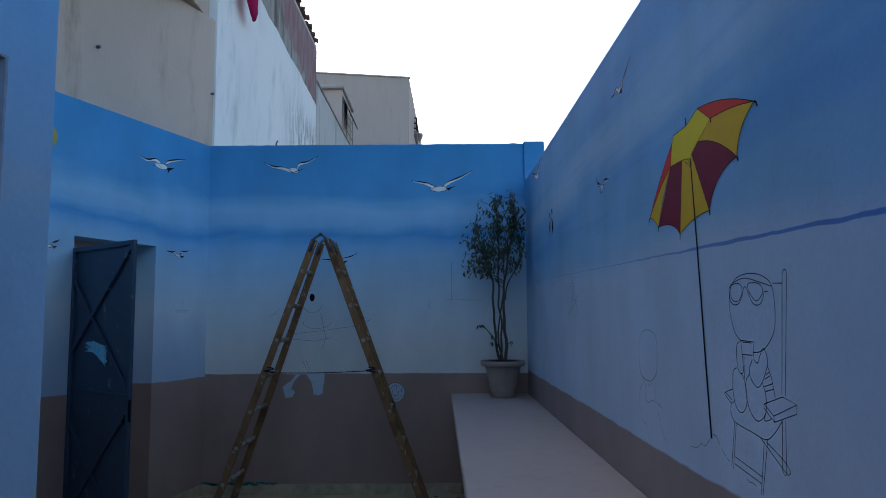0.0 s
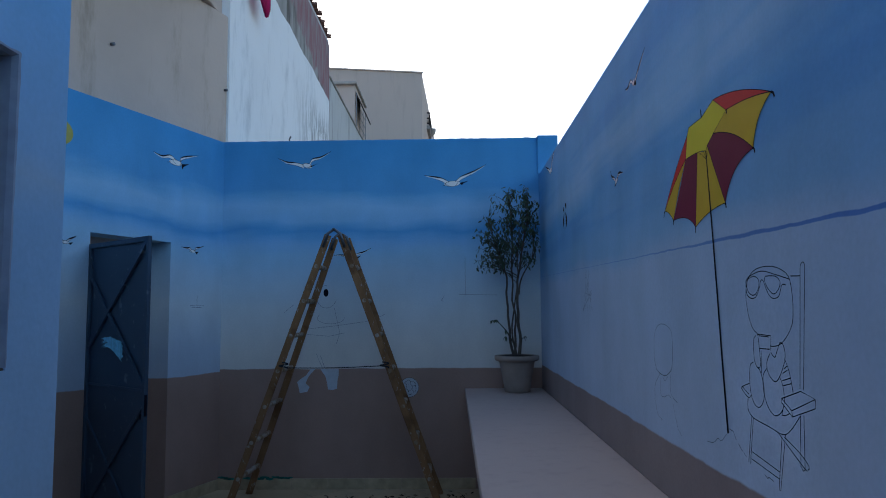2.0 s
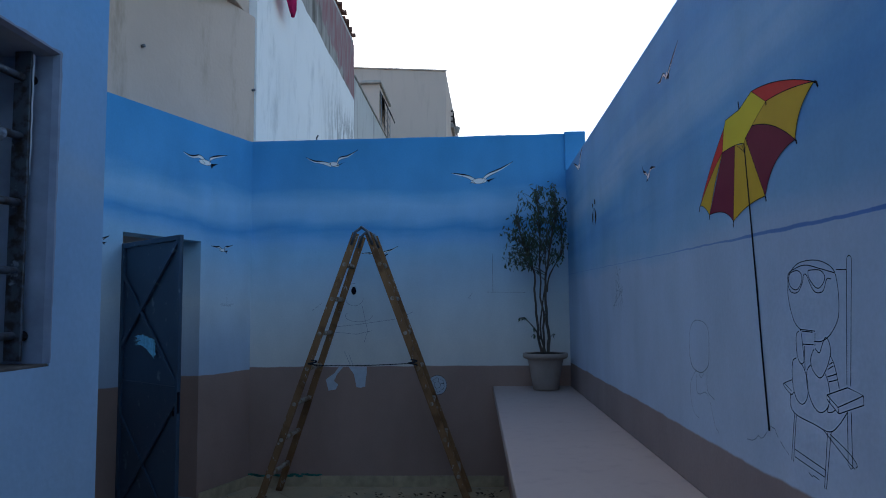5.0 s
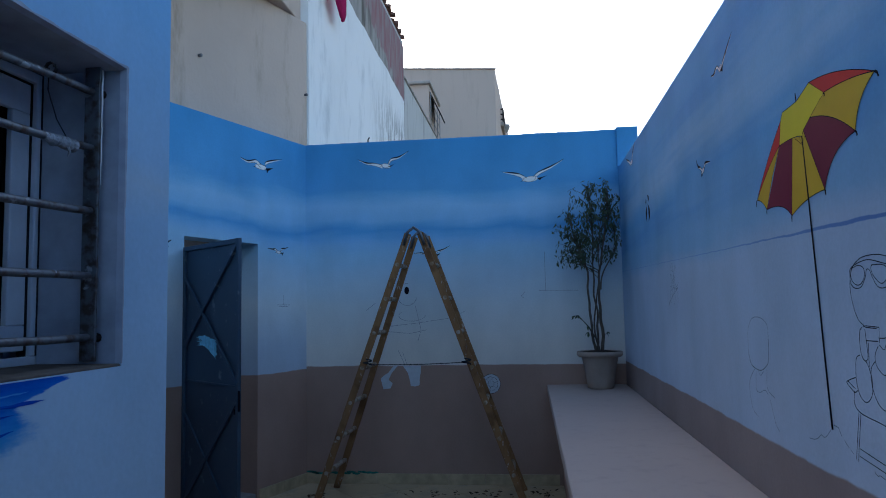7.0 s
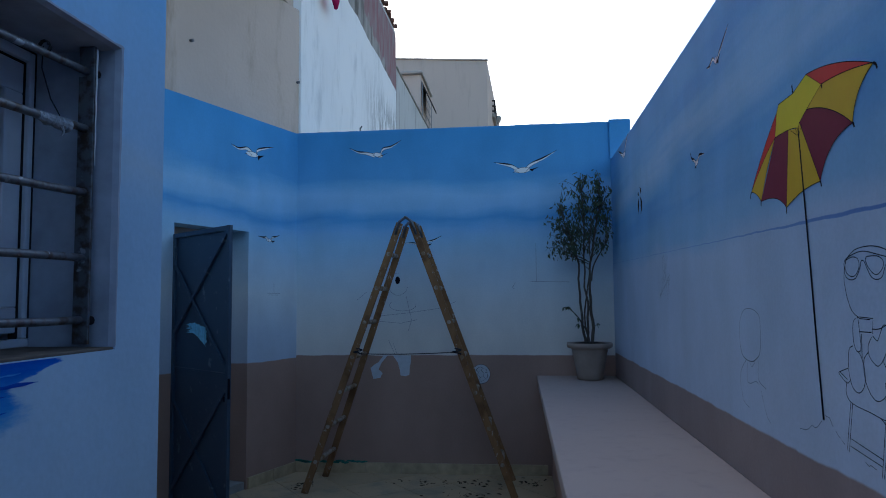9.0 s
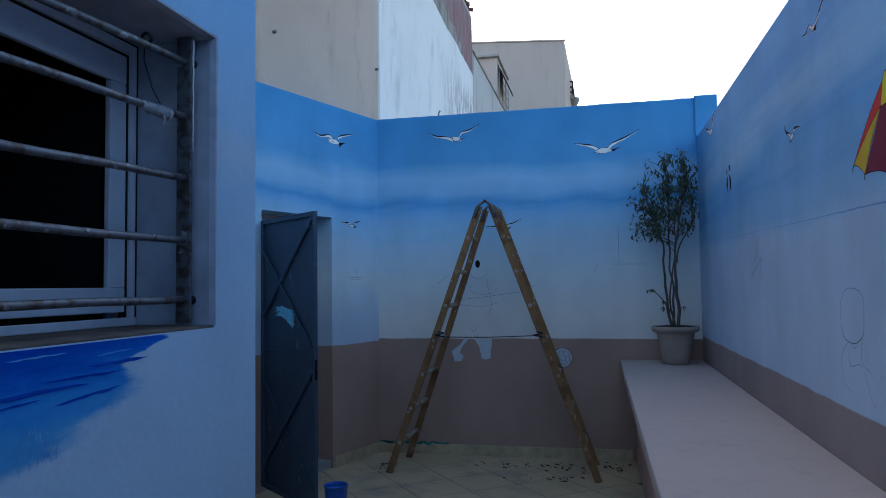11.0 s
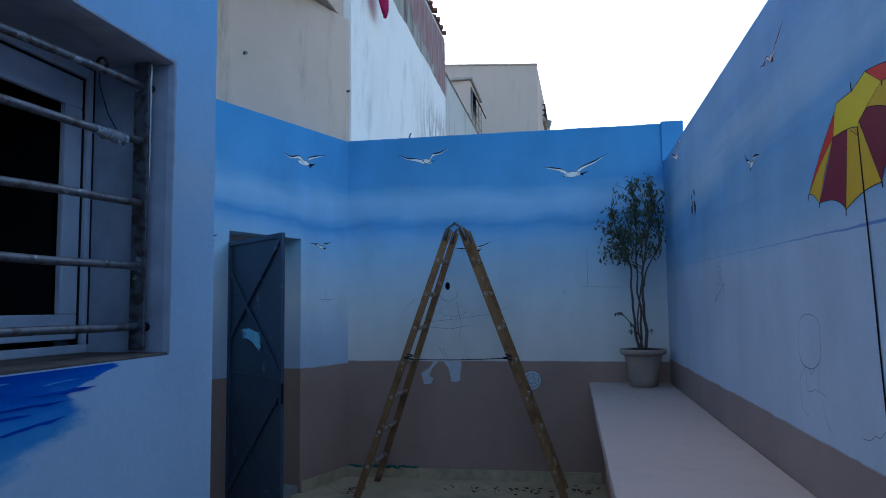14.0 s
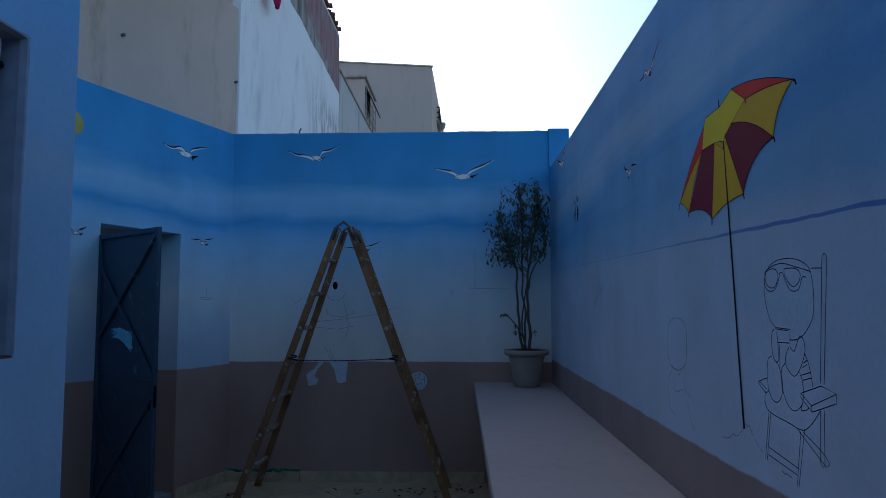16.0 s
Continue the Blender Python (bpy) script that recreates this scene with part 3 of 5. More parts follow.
part("panel", box(bmesh.new(), 0.0, 0.0, Z0, lw, 0.004, Z1, m=LEAF), M_DOOR, door)
T = 0.032


def strip(name, u0, z0, u1, z1, w=T, h=0.02, lift=0.0):
    a, b = LEAF @ Vector((u0, -h / 2 - lift, z0)), LEAF @ Vector((u1, -h / 2 - lift, z1))
    part(name, beam(bmesh.new(), a, b, w, h, LEAF.to_3x3() @ Vector((z1 - z0, 0, u0 - u1))), M_DOOR, door)


strip("stile", T / 2, Z0, T / 2, Z1)
strip("stile", lw - T / 2, Z0, lw - T / 2, Z1)
strip("rail", T, Z1 - T / 2, lw - T, Z1 - T / 2)
strip("rail", T, ZM, lw - T, ZM, w=0.014, h=0.01)
strip("rail", T, Z0 + T / 2, lw - T, Z0 + T / 2)
strip("brace", T, 1.258, lw - T, Z1 - T, lift=0.001)
strip("brace", T, 1.735, lw - T, ZM + 0.03, w=0.026, h=0.012, lift=0.006)
strip("brace", T, 0.765, lw - T, Z0 + 0.10, w=0.026, h=0.012, lift=0.001)
strip("brace", T, 0.16, lw - T, ZM - 0.09, w=0.026, h=0.012, lift=0.006)
bm = box(bmesh.new(), lw + 0.0005, -0.019, 0.855, lw + 0.004, -0.002, 0.985, m=LEAF, bevel=0.001)
lock = part("lock", bm, M_INK, door, "black lock slot in the door edge")
part("keyhole", box(bmesh.new(), lw - 0.045, -0.0235, 0.835, lw - 0.033, -0.0195, 0.868, m=LEAF, bevel=0.001), M_INK, lock)
for zh in (0.25, 1.0, 1.75):
    part("hinge", tube(bmesh.new(), [HINGE + Vector((-0.006, -0.004, zh - 0.05)), HINGE + Vector((-0.006, -0.004, zh + 0.05))], 0.011, 10), M_STEEL, door, smooth=True)


def blob(bm, fn, cu, cv, ru, rv, seed, off, steps=40, rough=0.35):
    ring = []
    for k in range(steps):
        a = 2 * math.pi * k / steps
        r = 1 + rough * noise.noise((math.cos(a) * 1.6 + seed, math.sin(a) * 1.6, seed * 3.1)) + rough * 0.5 * noise.noise((math.cos(a) * 6 + seed, math.sin(a) * 6, seed))
        ring.append(bm.verts.new(fn(cu + ru * r * math.cos(a), cv + rv * r * math.sin(a), off)))
    bm.faces.new(ring)
    return bm


def on_leaf(u, v, o):
    return LEAF @ Vector((u, -o, v))


bm = bmesh.new()
ring = []
dab = [(0.245, 1.318), (0.367, 1.333), (0.545, 1.302), (0.556, 1.215), (0.537, 1.178), (0.50, 1.20), (0.413, 1.246), (0.30, 1.272), (0.33, 1.295)]
for (u0, v0), (u1, v1) in zip(dab, dab[1:] + dab[:1]):
    for k in range(9):
        u, v = u0 + (u1 - u0) * k / 9, v0 + (v1 - v0) * k / 9
        ring.append((u + 0.030 * noise.noise((u * 9, v * 60, 3)), v + 0.010 * noise.noise((u * 40, v * 40, 8))))
fill(bm, ring, on_leaf, 0.08)
for k in range(7):
    u, v = 0.24 + 0.02 * (k % 3), 1.262 + 0.009 * k
    fill(bm, [(u, v), (u + 0.05, v + 0.004), (u + 0.13, v + 0.002), (u + 0.05, v - 0.001)], on_leaf, 0.083 + 0.001 * k)
part("paint_splash", bm, M_SPLASH, door, "pale blue dab of test paint")
bm = box(bmesh.new(), D0 + 0.005, -0.21, -0.061, D1 - 0.005, -0.012, 0.012, m=DOOR_FRAME, bevel=0.005)
tagged(part("threshold", bm, M_SLAB), "grey stone threshold in the doorway", "threshold", kind="structure")

# ---- ladder ----
ladder = thing("step_ladder", (-0.87, -0.55, FLOOR), "paint-spattered wooden double ladder standing open on the tiles", "ladder")
APEX = 2.10


def ladder_half(foot_x, foot_near, foot_far, top_x, sign):
    near = (Vector((foot_x, foot_near, FLOOR)), Vector((top_x, -0.66, APEX)))
    far = (Vector((foot_x + 0.02 * -sign, foot_far, FLOOR)), Vector((top_x + 0.01, -0.37, APEX)))
    for a, b in (near, far):
        part("rail", beam(bmesh.new(), a, b, 0.054, 0.026, (1, 0, 0)), M_WOOD, ladder)
    for k in range(7):
        f = (0.115 + k * 0.128)
        a, b = near[0].lerp(near[1], f), far[0].lerp(far[1], f)
        d = (b - a).normalized() * 0.0145
        part("rung", tube(bmesh.new(), [a - d, a - d * 0.8, b + d * 0.8, b + d], [0.014, 0.019, 0.019, 0.014], 10), M_RUNG, ladder, smooth=True)
    for a, b in (near, far):
        p, q = a.lerp(b, 0.955), a.lerp(b, 1.0)
        tip = Vector((-0.895, q.y, APEX + 0.045))
        bm = tube(bmesh.new(), [p + Vector((0, -0.018, 0)), q + Vector((0, -0.018, 0.01)), tip + Vector((0, -0.018, 0))], 0.012, 8)
        part("hinge_plate", bm, M_STEEL, ladder, smooth=True)


ladder_half(-1.712, -0.71, -0.16, -0.945, -1)
ladder_half(-0.045, -0.73, -0.19, -0.845, 1)
part("hinge_pin", tube(bmesh.new(), [(-0.895, -0.71, APEX + 0.045), (-0.895, -0.33, APEX + 0.045)], 0.009, 8), M_STEEL, ladder, smooth=True)
bm = bmesh.new()
tube(bm, [(-1.265 + 0.77 * k / 10, -0.735, 1.052 + 0.012 * k / 10 - 0.008 * math.sin(math.pi * k / 10)) for k in range(11)], 0.0036, 6)
part("cord", bm, M_ROPE, ladder, "dark cord tied between the two halves")
for cx in (-1.275, -0.485):
    bm = bmesh.new()
    tube(bm, [(cx + 0.034 * math.cos(a), -0.735 + 0.026 * math.sin(a), 1.05 + 0.0035 * k) for k, a in enumerate(x * 0.7 for x in range(13))], 0.006, 6)
    part("knot", bm, M_ROPE, ladder)

# ---- pot and plant ----
PX, PY, PZ = 0.585, -0.315, 0.812
pot = thing("flower_pot", (PX, PY, PZ), "wide-rimmed clay-coloured flower pot standing on the bench", "flower pot")
prof = [(0.098, 0), (0.105, 0.005), (0.117, 0.08), (0.132, 0.17), (0.146, 0.242), (0.150, 0.252), (0.172, 0.257), (0.184, 0.266), (0.188, 0.280), (0.186, 0.294), (0.181, 0.301), (0.174, 0.300), (0.168, 0.285), (0.162, 0.26), (0.02, 0.255)]
part("body", lathe(bmesh.new(), [(r, PZ + z) for r, z in prof], (PX, PY), 48), M_POT, pot, smooth=True)
bm = bmesh.new()
lathe(bm, [(0.163, PZ + 0.264), (0.171, PZ + 0.293), (0.08, PZ + 0.304), (0.01, PZ + 0.305)], (PX, PY), 32)
part("soil", bm, M_SOIL, pot)

plant = thing("potted_fig", (PX, PY, PZ + 0.29), "thin-stemmed weeping fig with small dark green leaves", "plant")
rng = random.Random(11)
stem_lines, tips = [], []
for seed, rr, line in ((1, 0.0105, ((0.552, -0.32, 1.10), (0.52, -0.31, 1.45), (0.492, -0.32, 1.82), (0.43, -0.34, 2.02), (0.36, -0.36, 2.22))),
                       (2, 0.009, ((0.575, -0.30, 1.10), (0.572, -0.30, 1.45), (0.556, -0.28, 1.82), (0.565, -0.27, 2.15), (0.54, -0.26, 2.46))),
                       (3, 0.0125, ((0.612, -0.33, 1.10), (0.602, -0.34, 1.40), (0.598, -0.33, 1.64), (0.632, -0.32, 1.92), (0.69, -0.31, 2.26), (0.70, -0.30, 2.44))),
                       (4, 0.0075, ((0.585, -0.345, 1.10), (0.545, -0.36, 1.35), (0.585, -0.37, 1.62), (0.60, -0.38, 1.88), (0.61, -0.40, 2.12))),
                       (5, 0.0065, ((0.60, -0.33, 1.62), (0.66, -0.30, 1.80), (0.745, -0.29, 1.97), (0.76, -0.28, 2.10)))):
    pts = smooth_line(line)
    pts = [p + Vector((noise.noise((p.z * 6, seed * 9, 1)), noise.noise((p.z * 6, seed * 9, 5)), 0)) * 0.022 for p in pts]
    stem_lines.append(pts)
    part("stem", tube(bmesh.new(), pts, [rr * (1.12 - 0.85 * k / (len(pts) - 1)) for k in range(len(pts))], 8), M_STEM, plant, smooth=True)
lobes = ((0.378, -0.34, 2.06, 0.165, 0.20, 0.23), (0.42, -0.34, 2.04, 0.155, 0.20, 0.22), (0.55, -0.30, 2.36, 0.20, 0.20, 0.22), (0.64, -0.30, 2.38, 0.18, 0.18, 0.18), (0.71, -0.29, 2.08, 0.10, 0.16, 0.27), (0.56, -0.32, 2.10, 0.17, 0.20, 0.27))
for k in range(190):
    cx, cy, cz, rx, ry, rz = lobes[k % len(lobes)]
    while True:
        q = Vector((rng.uniform(-1, 1), rng.uniform(-1, 1), rng.uniform(-1, 1)))
        if q.length < 1 and (q.length > 0.4 or rng.random() < 0.5):
            break
    goal = Vector((min(cx + rx * q.x, XR - 0.05), min(cy + ry * q.y, -0.06), cz + rz * q.z))
    base = min((p for line in stem_lines for p in line[len(line) // 2:]), key=lambda p: (goal - p).length + max(0, p.z - goal.z + 0.1) * 3)
    mid = base.lerp(goal, 0.5) + Vector((0, 0, 0.035))
    pts = [base * (1 - f) ** 2 + mid * (2 * f * (1 - f)) + goal * f * f for f in (0, 0.25, 0.5, 0.75, 1)]
    pts.append(goal + (goal - mid).normalized() * 0.03 - Vector((0, 0, 0.03)))
    part("twig", tube(bmesh.new(), pts, [0.0032, 0.0028, 0.0023, 0.0018, 0.0013, 0.0008], 5), M_STEM, plant, smooth=True)
    tips += [pts[2], pts[2].lerp(pts[3], 0.5), pts[3], pts[3].lerp(pts[4], 0.5), pts[4], pts[5]]
bm = bmesh.new()
low = [Vector((PX - 0.03, PY - 0.02, 1.22)), Vector((PX - 0.09, PY - 0.04, 1.32)), Vector((PX - 0.17, PY - 0.05, 1.41)), Vector((PX - 0.205, PY - 0.05, 1.405))]
tube(bm, low, [0.006, 0.005, 0.003, 0.002], 6)
part("twig", bm, M_STEM, plant, smooth=True)


def leaf(bm, p, way, size, spin, plump=1.0):
    way = way.normalized()
    side = way.orthogonal().normalized()
    side = (Matrix.Rotation(spin, 3, way) @ side)
    up = way.cross(side)
    rows = [(0.0, 0.03), (0.3, 0.22), (0.6, 0.2), (0.85, 0.08), (1.0, 0.0)]
    mids, ls, rs = [], [], []
    for f, w in rows:
        m = p + way * size * f - up * size * 0.12 * f * f
        mids.append(bm.verts.new(m))
        w *= plump
        if w:
            ls.append(bm.verts.new(m + side * size * w + up * size * 0.06))
            rs.append(bm.verts.new(m - side * size * w + up * size * 0.06))
    for k in range(3):
        bm.faces.new((mids[k], mids[k + 1], ls[k + 1], ls[k]))
        bm.faces.new((mids[k + 1], mids[k], rs[k], rs[k + 1]))
    bm.faces.new((mids[3], mids[4], ls[3]))
    bm.faces.new((mids[4], mids[3], rs[3]))


bm = bmesh.new()
for p in tips:
    if p.z < 1.66:
        continue
    for k in range(rng.choice((1, 1, 1, 2))):
        w = Vector((rng.uniform(-0.8, 0.8), rng.uniform(-0.8, 0.8), rng.uniform(-1.8, -0.1)))
        q = p + Vector((rng.uniform(-1, 1), rng.uniform(-1, 1), rng.uniform(-1, 1))) * 0.028
        q.x, q.y = min(q.x, XR - 0.05), min(q.y, -0.05)
        leaf(bm, q, w, rng.uniform(0.027, 0.046), rng.uniform(0, 6.28), 0.8)
for p in low[2:] + [low[1], Vector((PX - 0.09, PY - 0.03, 1.27)), Vector((PX + 0.07, PY, 1.27))]:
    for k in range(3):
        leaf(bm, p, Vector((rng.uniform(-1, 0.5), rng.uniform(-1, 1), rng.uniform(-1.5, 0))), 0.045, rng.uniform(0, 6))
part("leaves", bm, M_LEAF, plant)

# ---- bucket ----
BX, BY = -1.735, -1.86
bucket = thing("paint_bucket", (BX, BY, FLOOR), "small blue plastic bucket with teal paint beside the door", "bucket")
bm = lathe(bmesh.new(), [(0.064, FLOOR), (0.074, 0.12), (0.076, 0.152), (0.081, 0.155), (0.081, 0.163), (0.075, 0.166), (0.072, 0.15), (0.068, 0.09), (0.02, 0.088)], (BX, BY), 32)
part("body", bm, M_BUCKET, bucket, smooth=True)
part("paint", lathe(bmesh.new(), [(0.0678, 0.092), (0.0700, 0.125), (0.02, 0.127)], (BX, BY), 24), M_PAINTIN, bucket, "teal paint inside")

# ---- wall paintings ----
def flow(pts, n=5):
    return [(p.x, p.y) for p in smooth_line([(u, v, 0) for u, v in pts], n)]


def gull(fn, left, right, head, rump, tail, deep=0.03, line=0.005):
    """A gull: leading edges of both wings, tip to root and root to tip, head, rump and two tail points."""
    g = thing("painted_gull", fn(*head, 0), "white seagull with black outlines painted on the blue wall", "wall painting", "painted gulls on the walls", "structure")
    lc, rc = flow(left), flow(right)
    nl, nr = len(lc) - 1, len(rc) - 1
    low_l = [(u, v - deep * (k / nl) ** 0.8) for k, (u, v) in enumerate(lc)]
    low_r = [(u, v - deep * (1 - k / nr) ** 0.8) for k, (u, v) in enumerate(rc)]
    bm = bmesh.new()
    fill(bm, lc + low_l[:0:-1], fn, 0.0022)
    fill(bm, rc[:-1] + low_r[::-1], fn, 0.0024)
    (hu, hv), (ru, rv) = head, rump
    cu, cv, ang = (hu + ru) / 2, (hv + rv) / 2, math.atan2(rv - hv, ru - hu)
    half, fat = math.hypot(ru - hu, rv - hv) / 2 + deep * 0.2, deep * 0.62
    body = [(cu + half * math.cos(a) * math.cos(ang) - fat * math.sin(a) * math.sin(ang), cv + half * math.cos(a) * math.sin(ang) + fat * math.sin(a) * math.cos(ang)) for a in (2 * math.pi * k / 24 for k in range(25))]
    fill(bm, body[:-1], fn, 0.0028)
    fill(bm, oval(hu, hv, deep * 0.36, deep * 0.34, 14)[:-1], fn, 0.0030)
    part("white_fill", bm, M_WHITE, g)
    bm = bmesh.new()
    ribbon(bm, lc, [line * (0.8 + 1.7 * math.sin(math.pi * min(1, 1.25 * k / nl)) ** 2) for k in range(nl + 1)], fn, 0.0034)
    ribbon(bm, rc, [line * (0.8 + 1.7 * math.sin(math.pi * min(1, 1.25 * (1 - k / nr))) ** 2) for k in range(nr + 1)], fn, 0.0034)
    ribbon(bm, low_l[nl // 3:], line * 0.5, fn, 0.0034)
    ribbon(bm, low_r[:2 * nr // 3], line * 0.5, fn, 0.0034)
    ribbon(bm, body, line * 0.55, fn, 0.0036)
    fill(bm, [(hu, hv), (hu + (hu - ru) * 0.28, hv - deep * 0.42), (hu + (hu - ru) * 0.08, hv - deep * 0.3)], fn, 0.0037)
    fill(bm, [rump, tail[0], ((tail[0][0] + tail[1][0] * 2 + ru) / 4, (tail[0][1] + tail[1][1] * 2 + rv) / 4), tail[1]], fn, 0.0038)
    part("outline", bm, M_INK, g)
    return g


gull(on_back, [(-1.517, 2.873), (-1.435, 2.838), (-1.36, 2.832), (-1.285, 2.812)], [(-1.23, 2.822), (-1.205, 2.866), (-1.129, 2.882), (-1.038, 2.932)], (-1.285, 2.812), (-1.215, 2.792), [(-1.155, 2.822), (-1.30, 2.773)], 0.034)
gull(on_back, [(-0.195, 2.703), (-0.10, 2.690), (-0.03, 2.675), (0.03, 2.640)], [(0.085, 2.645), (0.135, 2.690), (0.25, 2.738), (0.362, 2.798)], (0.0, 2.622), (0.12, 2.632), [(0.208, 2.654), (0.146, 2.612)], 0.04)
gull(on_back, [(-1.005, 1.989), (-0.94, 1.992), (-0.90, 1.985), (-0.86, 1.975)], [(-0.83, 1.978), (-0.80, 2.002), (-0.74, 2.018), (-0.676, 2.049)], (-0.88, 1.97), (-0.81, 1.97), [(-0.76, 1.985), (-0.79, 1.945)], 0.022, 0.004)
gull(on_door_wall, [(0.898, 2.755), (0.80, 2.740), (0.70, 2.765), (0.63, 2.735)], [(0.575, 2.728), (0.575, 2.766), (0.48, 2.80), (0.354, 2.829)], (0.70, 2.715), (0.57, 2.715), [(0.474, 2.732), (0.555, 2.672)], 0.036)
gull(on_door_wall, [(0.545, 2.028), (0.48, 2.025), (0.44, 2.030), (0.41, 2.010)], [(0.375, 2.010), (0.36, 2.036), (0.32, 2.040), (0.262, 2.056)], (0.43, 2.005), (0.37, 2.0), [(0.32, 2.005), (0.345, 1.975)], 0.02, 0.005)
gull(on_door_wall, [(1.80, 1.987), (1.76, 1.985), (1.73, 1.985), (1.71, 1.970)], [(1.69, 1.972), (1.67, 1.990), (1.64, 2.0), (1.609, 2.015)], (1.72, 1.968), (1.67, 1.965), [(1.63, 1.97), (1.65, 1.945)], 0.018, 0.005)
gull(on_right, [(-2.905, 2.165), (-2.935, 2.130), (-2.98, 2.118), (-3.015, 2.098)], [(-3.045, 2.096), (-3.06, 2.118), (-3.10, 2.118), (-3.16, 2.108)], (-3.05, 2.10), (-3.0, 2.085), [(-2.985, 2.070), (-3.02, 2.068)], 0.018, 0.0045)
gull(on_right, [(-3.243, 2.466), (-3.29, 2.458), (-3.345, 2.476), (-3.385, 2.452)], [(-3.405, 2.445), (-3.44, 2.468), (-3.51, 2.500), (-3.580, 2.533)], (-3.40, 2.46), (-3.39, 2.44), [(-3.43, 2.425), (-3.46, 2.458)], 0.017, 0.004)
gull(on_right, [(-0.52, 2.668), (-0.62, 2.635), (-0.70, 2.615), (-0.79, 2.585)], [(-0.85, 2.59), (-0.875, 2.625), (-0.95, 2.665), (-1.03, 2.692)], (-0.79, 2.585), (-0.87, 2.575), [(-0.84, 2.548), (-0.93, 2.60)], 0.03, 0.006)
# a banking bird seen edge-on
g = thing("painted_gull", on_right(-1.47, 2.14, 0), "dark narrow bird painted edge-on on the blue wall", "wall painting", "painted gulls on the walls", "structure")
bm = bmesh.new()
for c, fat in ((curve((-1.40, 2.205), (-1.42, 2.18), (-1.40, 2.168)), 0.04), (curve((-1.473, 2.222), (-1.53, 2.19), (-1.50, 2.172)), 0.04), (curve((-1.455, 2.165), (-1.38, 2.10), (-1.42, 2.045)), 0.05), (curve((-1.475, 2.165), (-1.57, 2.09), (-1.485, 2.038)), 0.06)):
    ribbon(bm, c, [0.003 + fat * math.sin(math.pi * k / 10) ** 2 for k in range(11)], on_right, 0.003)
part("wing", bm, M_INK, g)

disc = thing("painted_sun", on_door_wall(1.85, 2.7, 0), "faded yellow sun painted on the blue wall", "wall painting", kind="structure")
part("disc", fill(bmesh.new(), oval(1.80, 2.71, 0.135, 0.095)[:-1], on_door_wall, 0.0025), M_SUNPAINT, disc)

# painted beach umbrella
umb = thing("painted_umbrella", on_right(-4.3, 1.14, 0), "red, yellow and maroon beach umbrella painted on the wall", "wall painting", kind="structure")
A, APX, B, CC, D, E2, F2, G2 = (-4.292, 2.105), (-4.389, 2.047), (-4.676, 2.011), (-4.560, 1.898), (-4.357, 1.786), (-4.102, 1.746), (-3.876, 1.796), (-3.777, 1.841)
MID, K, HUB, ARC, M2, H, LEFT, NOTCH = (-4.285, 2.005), (-4.231, 1.981), (-4.219, 1.967), (-4.143, 1.979), (-4.029, 1.981), (-4.052, 2.056), (-4.071, 2.078), (-4.191, 2.079)


def panel(pts, mat, off=0.0025):
    part("panel", fill(bmesh.new(), pts, on_right, off), mat, umb)


def bow(a, m, b, n=12):
    """A bent line from a to b that passes through m."""
    return curve(a, (2 * m[0] - (a[0] + b[0]) / 2, 2 * m[1] - (a[1] + b[1]) / 2), b, n)


top_edge = bow(A, (-4.481, 2.075), B)
red_low = bow(APX, (-4.534, 2.036), B)
side = bow(B, (-4.597, 1.966), CC)
fold = bow(CC, (-4.428, 1.968), MID)
scallops = [bow(CC, (-4.436, 1.866), D), bow(D, (-4.228, 1.777), E2), bow(E2, (-4.014, 1.787), F2), bow(F2, (-3.826, 1.829), G2)]
arch = bow(HUB, ARC, M2)
outer = bow(G2, (-3.907, 1.955), H)
inner = bow(M2, (-3.915, 1.928), G2)
panel(top_edge + red_low[-2::-1], M_RED)
panel(red_low + side[1:] + fold[1:], M_YEL, 0.0028)
panel([A, APX, MID, K] + arch + [H, LEFT, NOTCH], M_YEL2, 0.0031)
panel(fold[::-1] + scallops[0][1:] + [K], M_MAROON, 0.0025)
panel([K] + scallops[1] + [ARC, HUB], M_YEL, 0.0034)
panel([ARC] + scallops[2] + [M2] + arch[-2:6:-1], M_MAROON, 0.0037)
panel([M2, (-3.945, 1.894)] + scallops[3] + inner[-2:0:-1], M_YEL, 0.0026)
panel(outer + inner[:-1], M_RED, 0.0022)
bm = bmesh.new()
for c in (top_edge, red_low, side, fold, arch, outer, inner, [A, APX, MID, K, HUB], [H, LEFT, NOTCH, A], [H, M2], [K, D], [ARC, E2], [M2, (-3.945, 1.894), F2], *scallops):
    ribbon(bm, c, 0.0024, on_right, 0.0042)
for p, (du, dv) in ((B, (-0.016, -0.018)), (CC, (-0.008, -0.013)), (D, (-0.005, -0.015)), (E2, (0.002, -0.018)), (F2, (0.003, -0.015)), (G2, (0.012, -0.020)), (APX, (-0.004, -0.012))):
    ribbon(bm, [p, (p[0] + du * 0.6, p[1] + dv * 0.3), (p[0] + du, p[1] + dv)], 0.007, on_right, 0.0044)
for du in (-0.03, 0.022, 0.055):
    ribbon(bm, curve((-4.221, 1.940), (-4.219 + du * 0.4, 1.955), (-4.219 + du, 1.972)), 0.0018, on_right, 0.0044)
ribbon(bm, [NOTCH, (-4.186, 2.106)], 0.008, on_right, 0.0044)
part("outline", bm, M_INK, umb)
part("pole", ribbon(bmesh.new(), [(-4.219, 1.967), (-4.237, 1.803), (-4.265, 1.545), (-4.284, 1.347), (-4.308, 1.134)], [0.008, 0.010, 0.012, 0.012, 0.013], on_right, 0.0046), M_INK, umb)
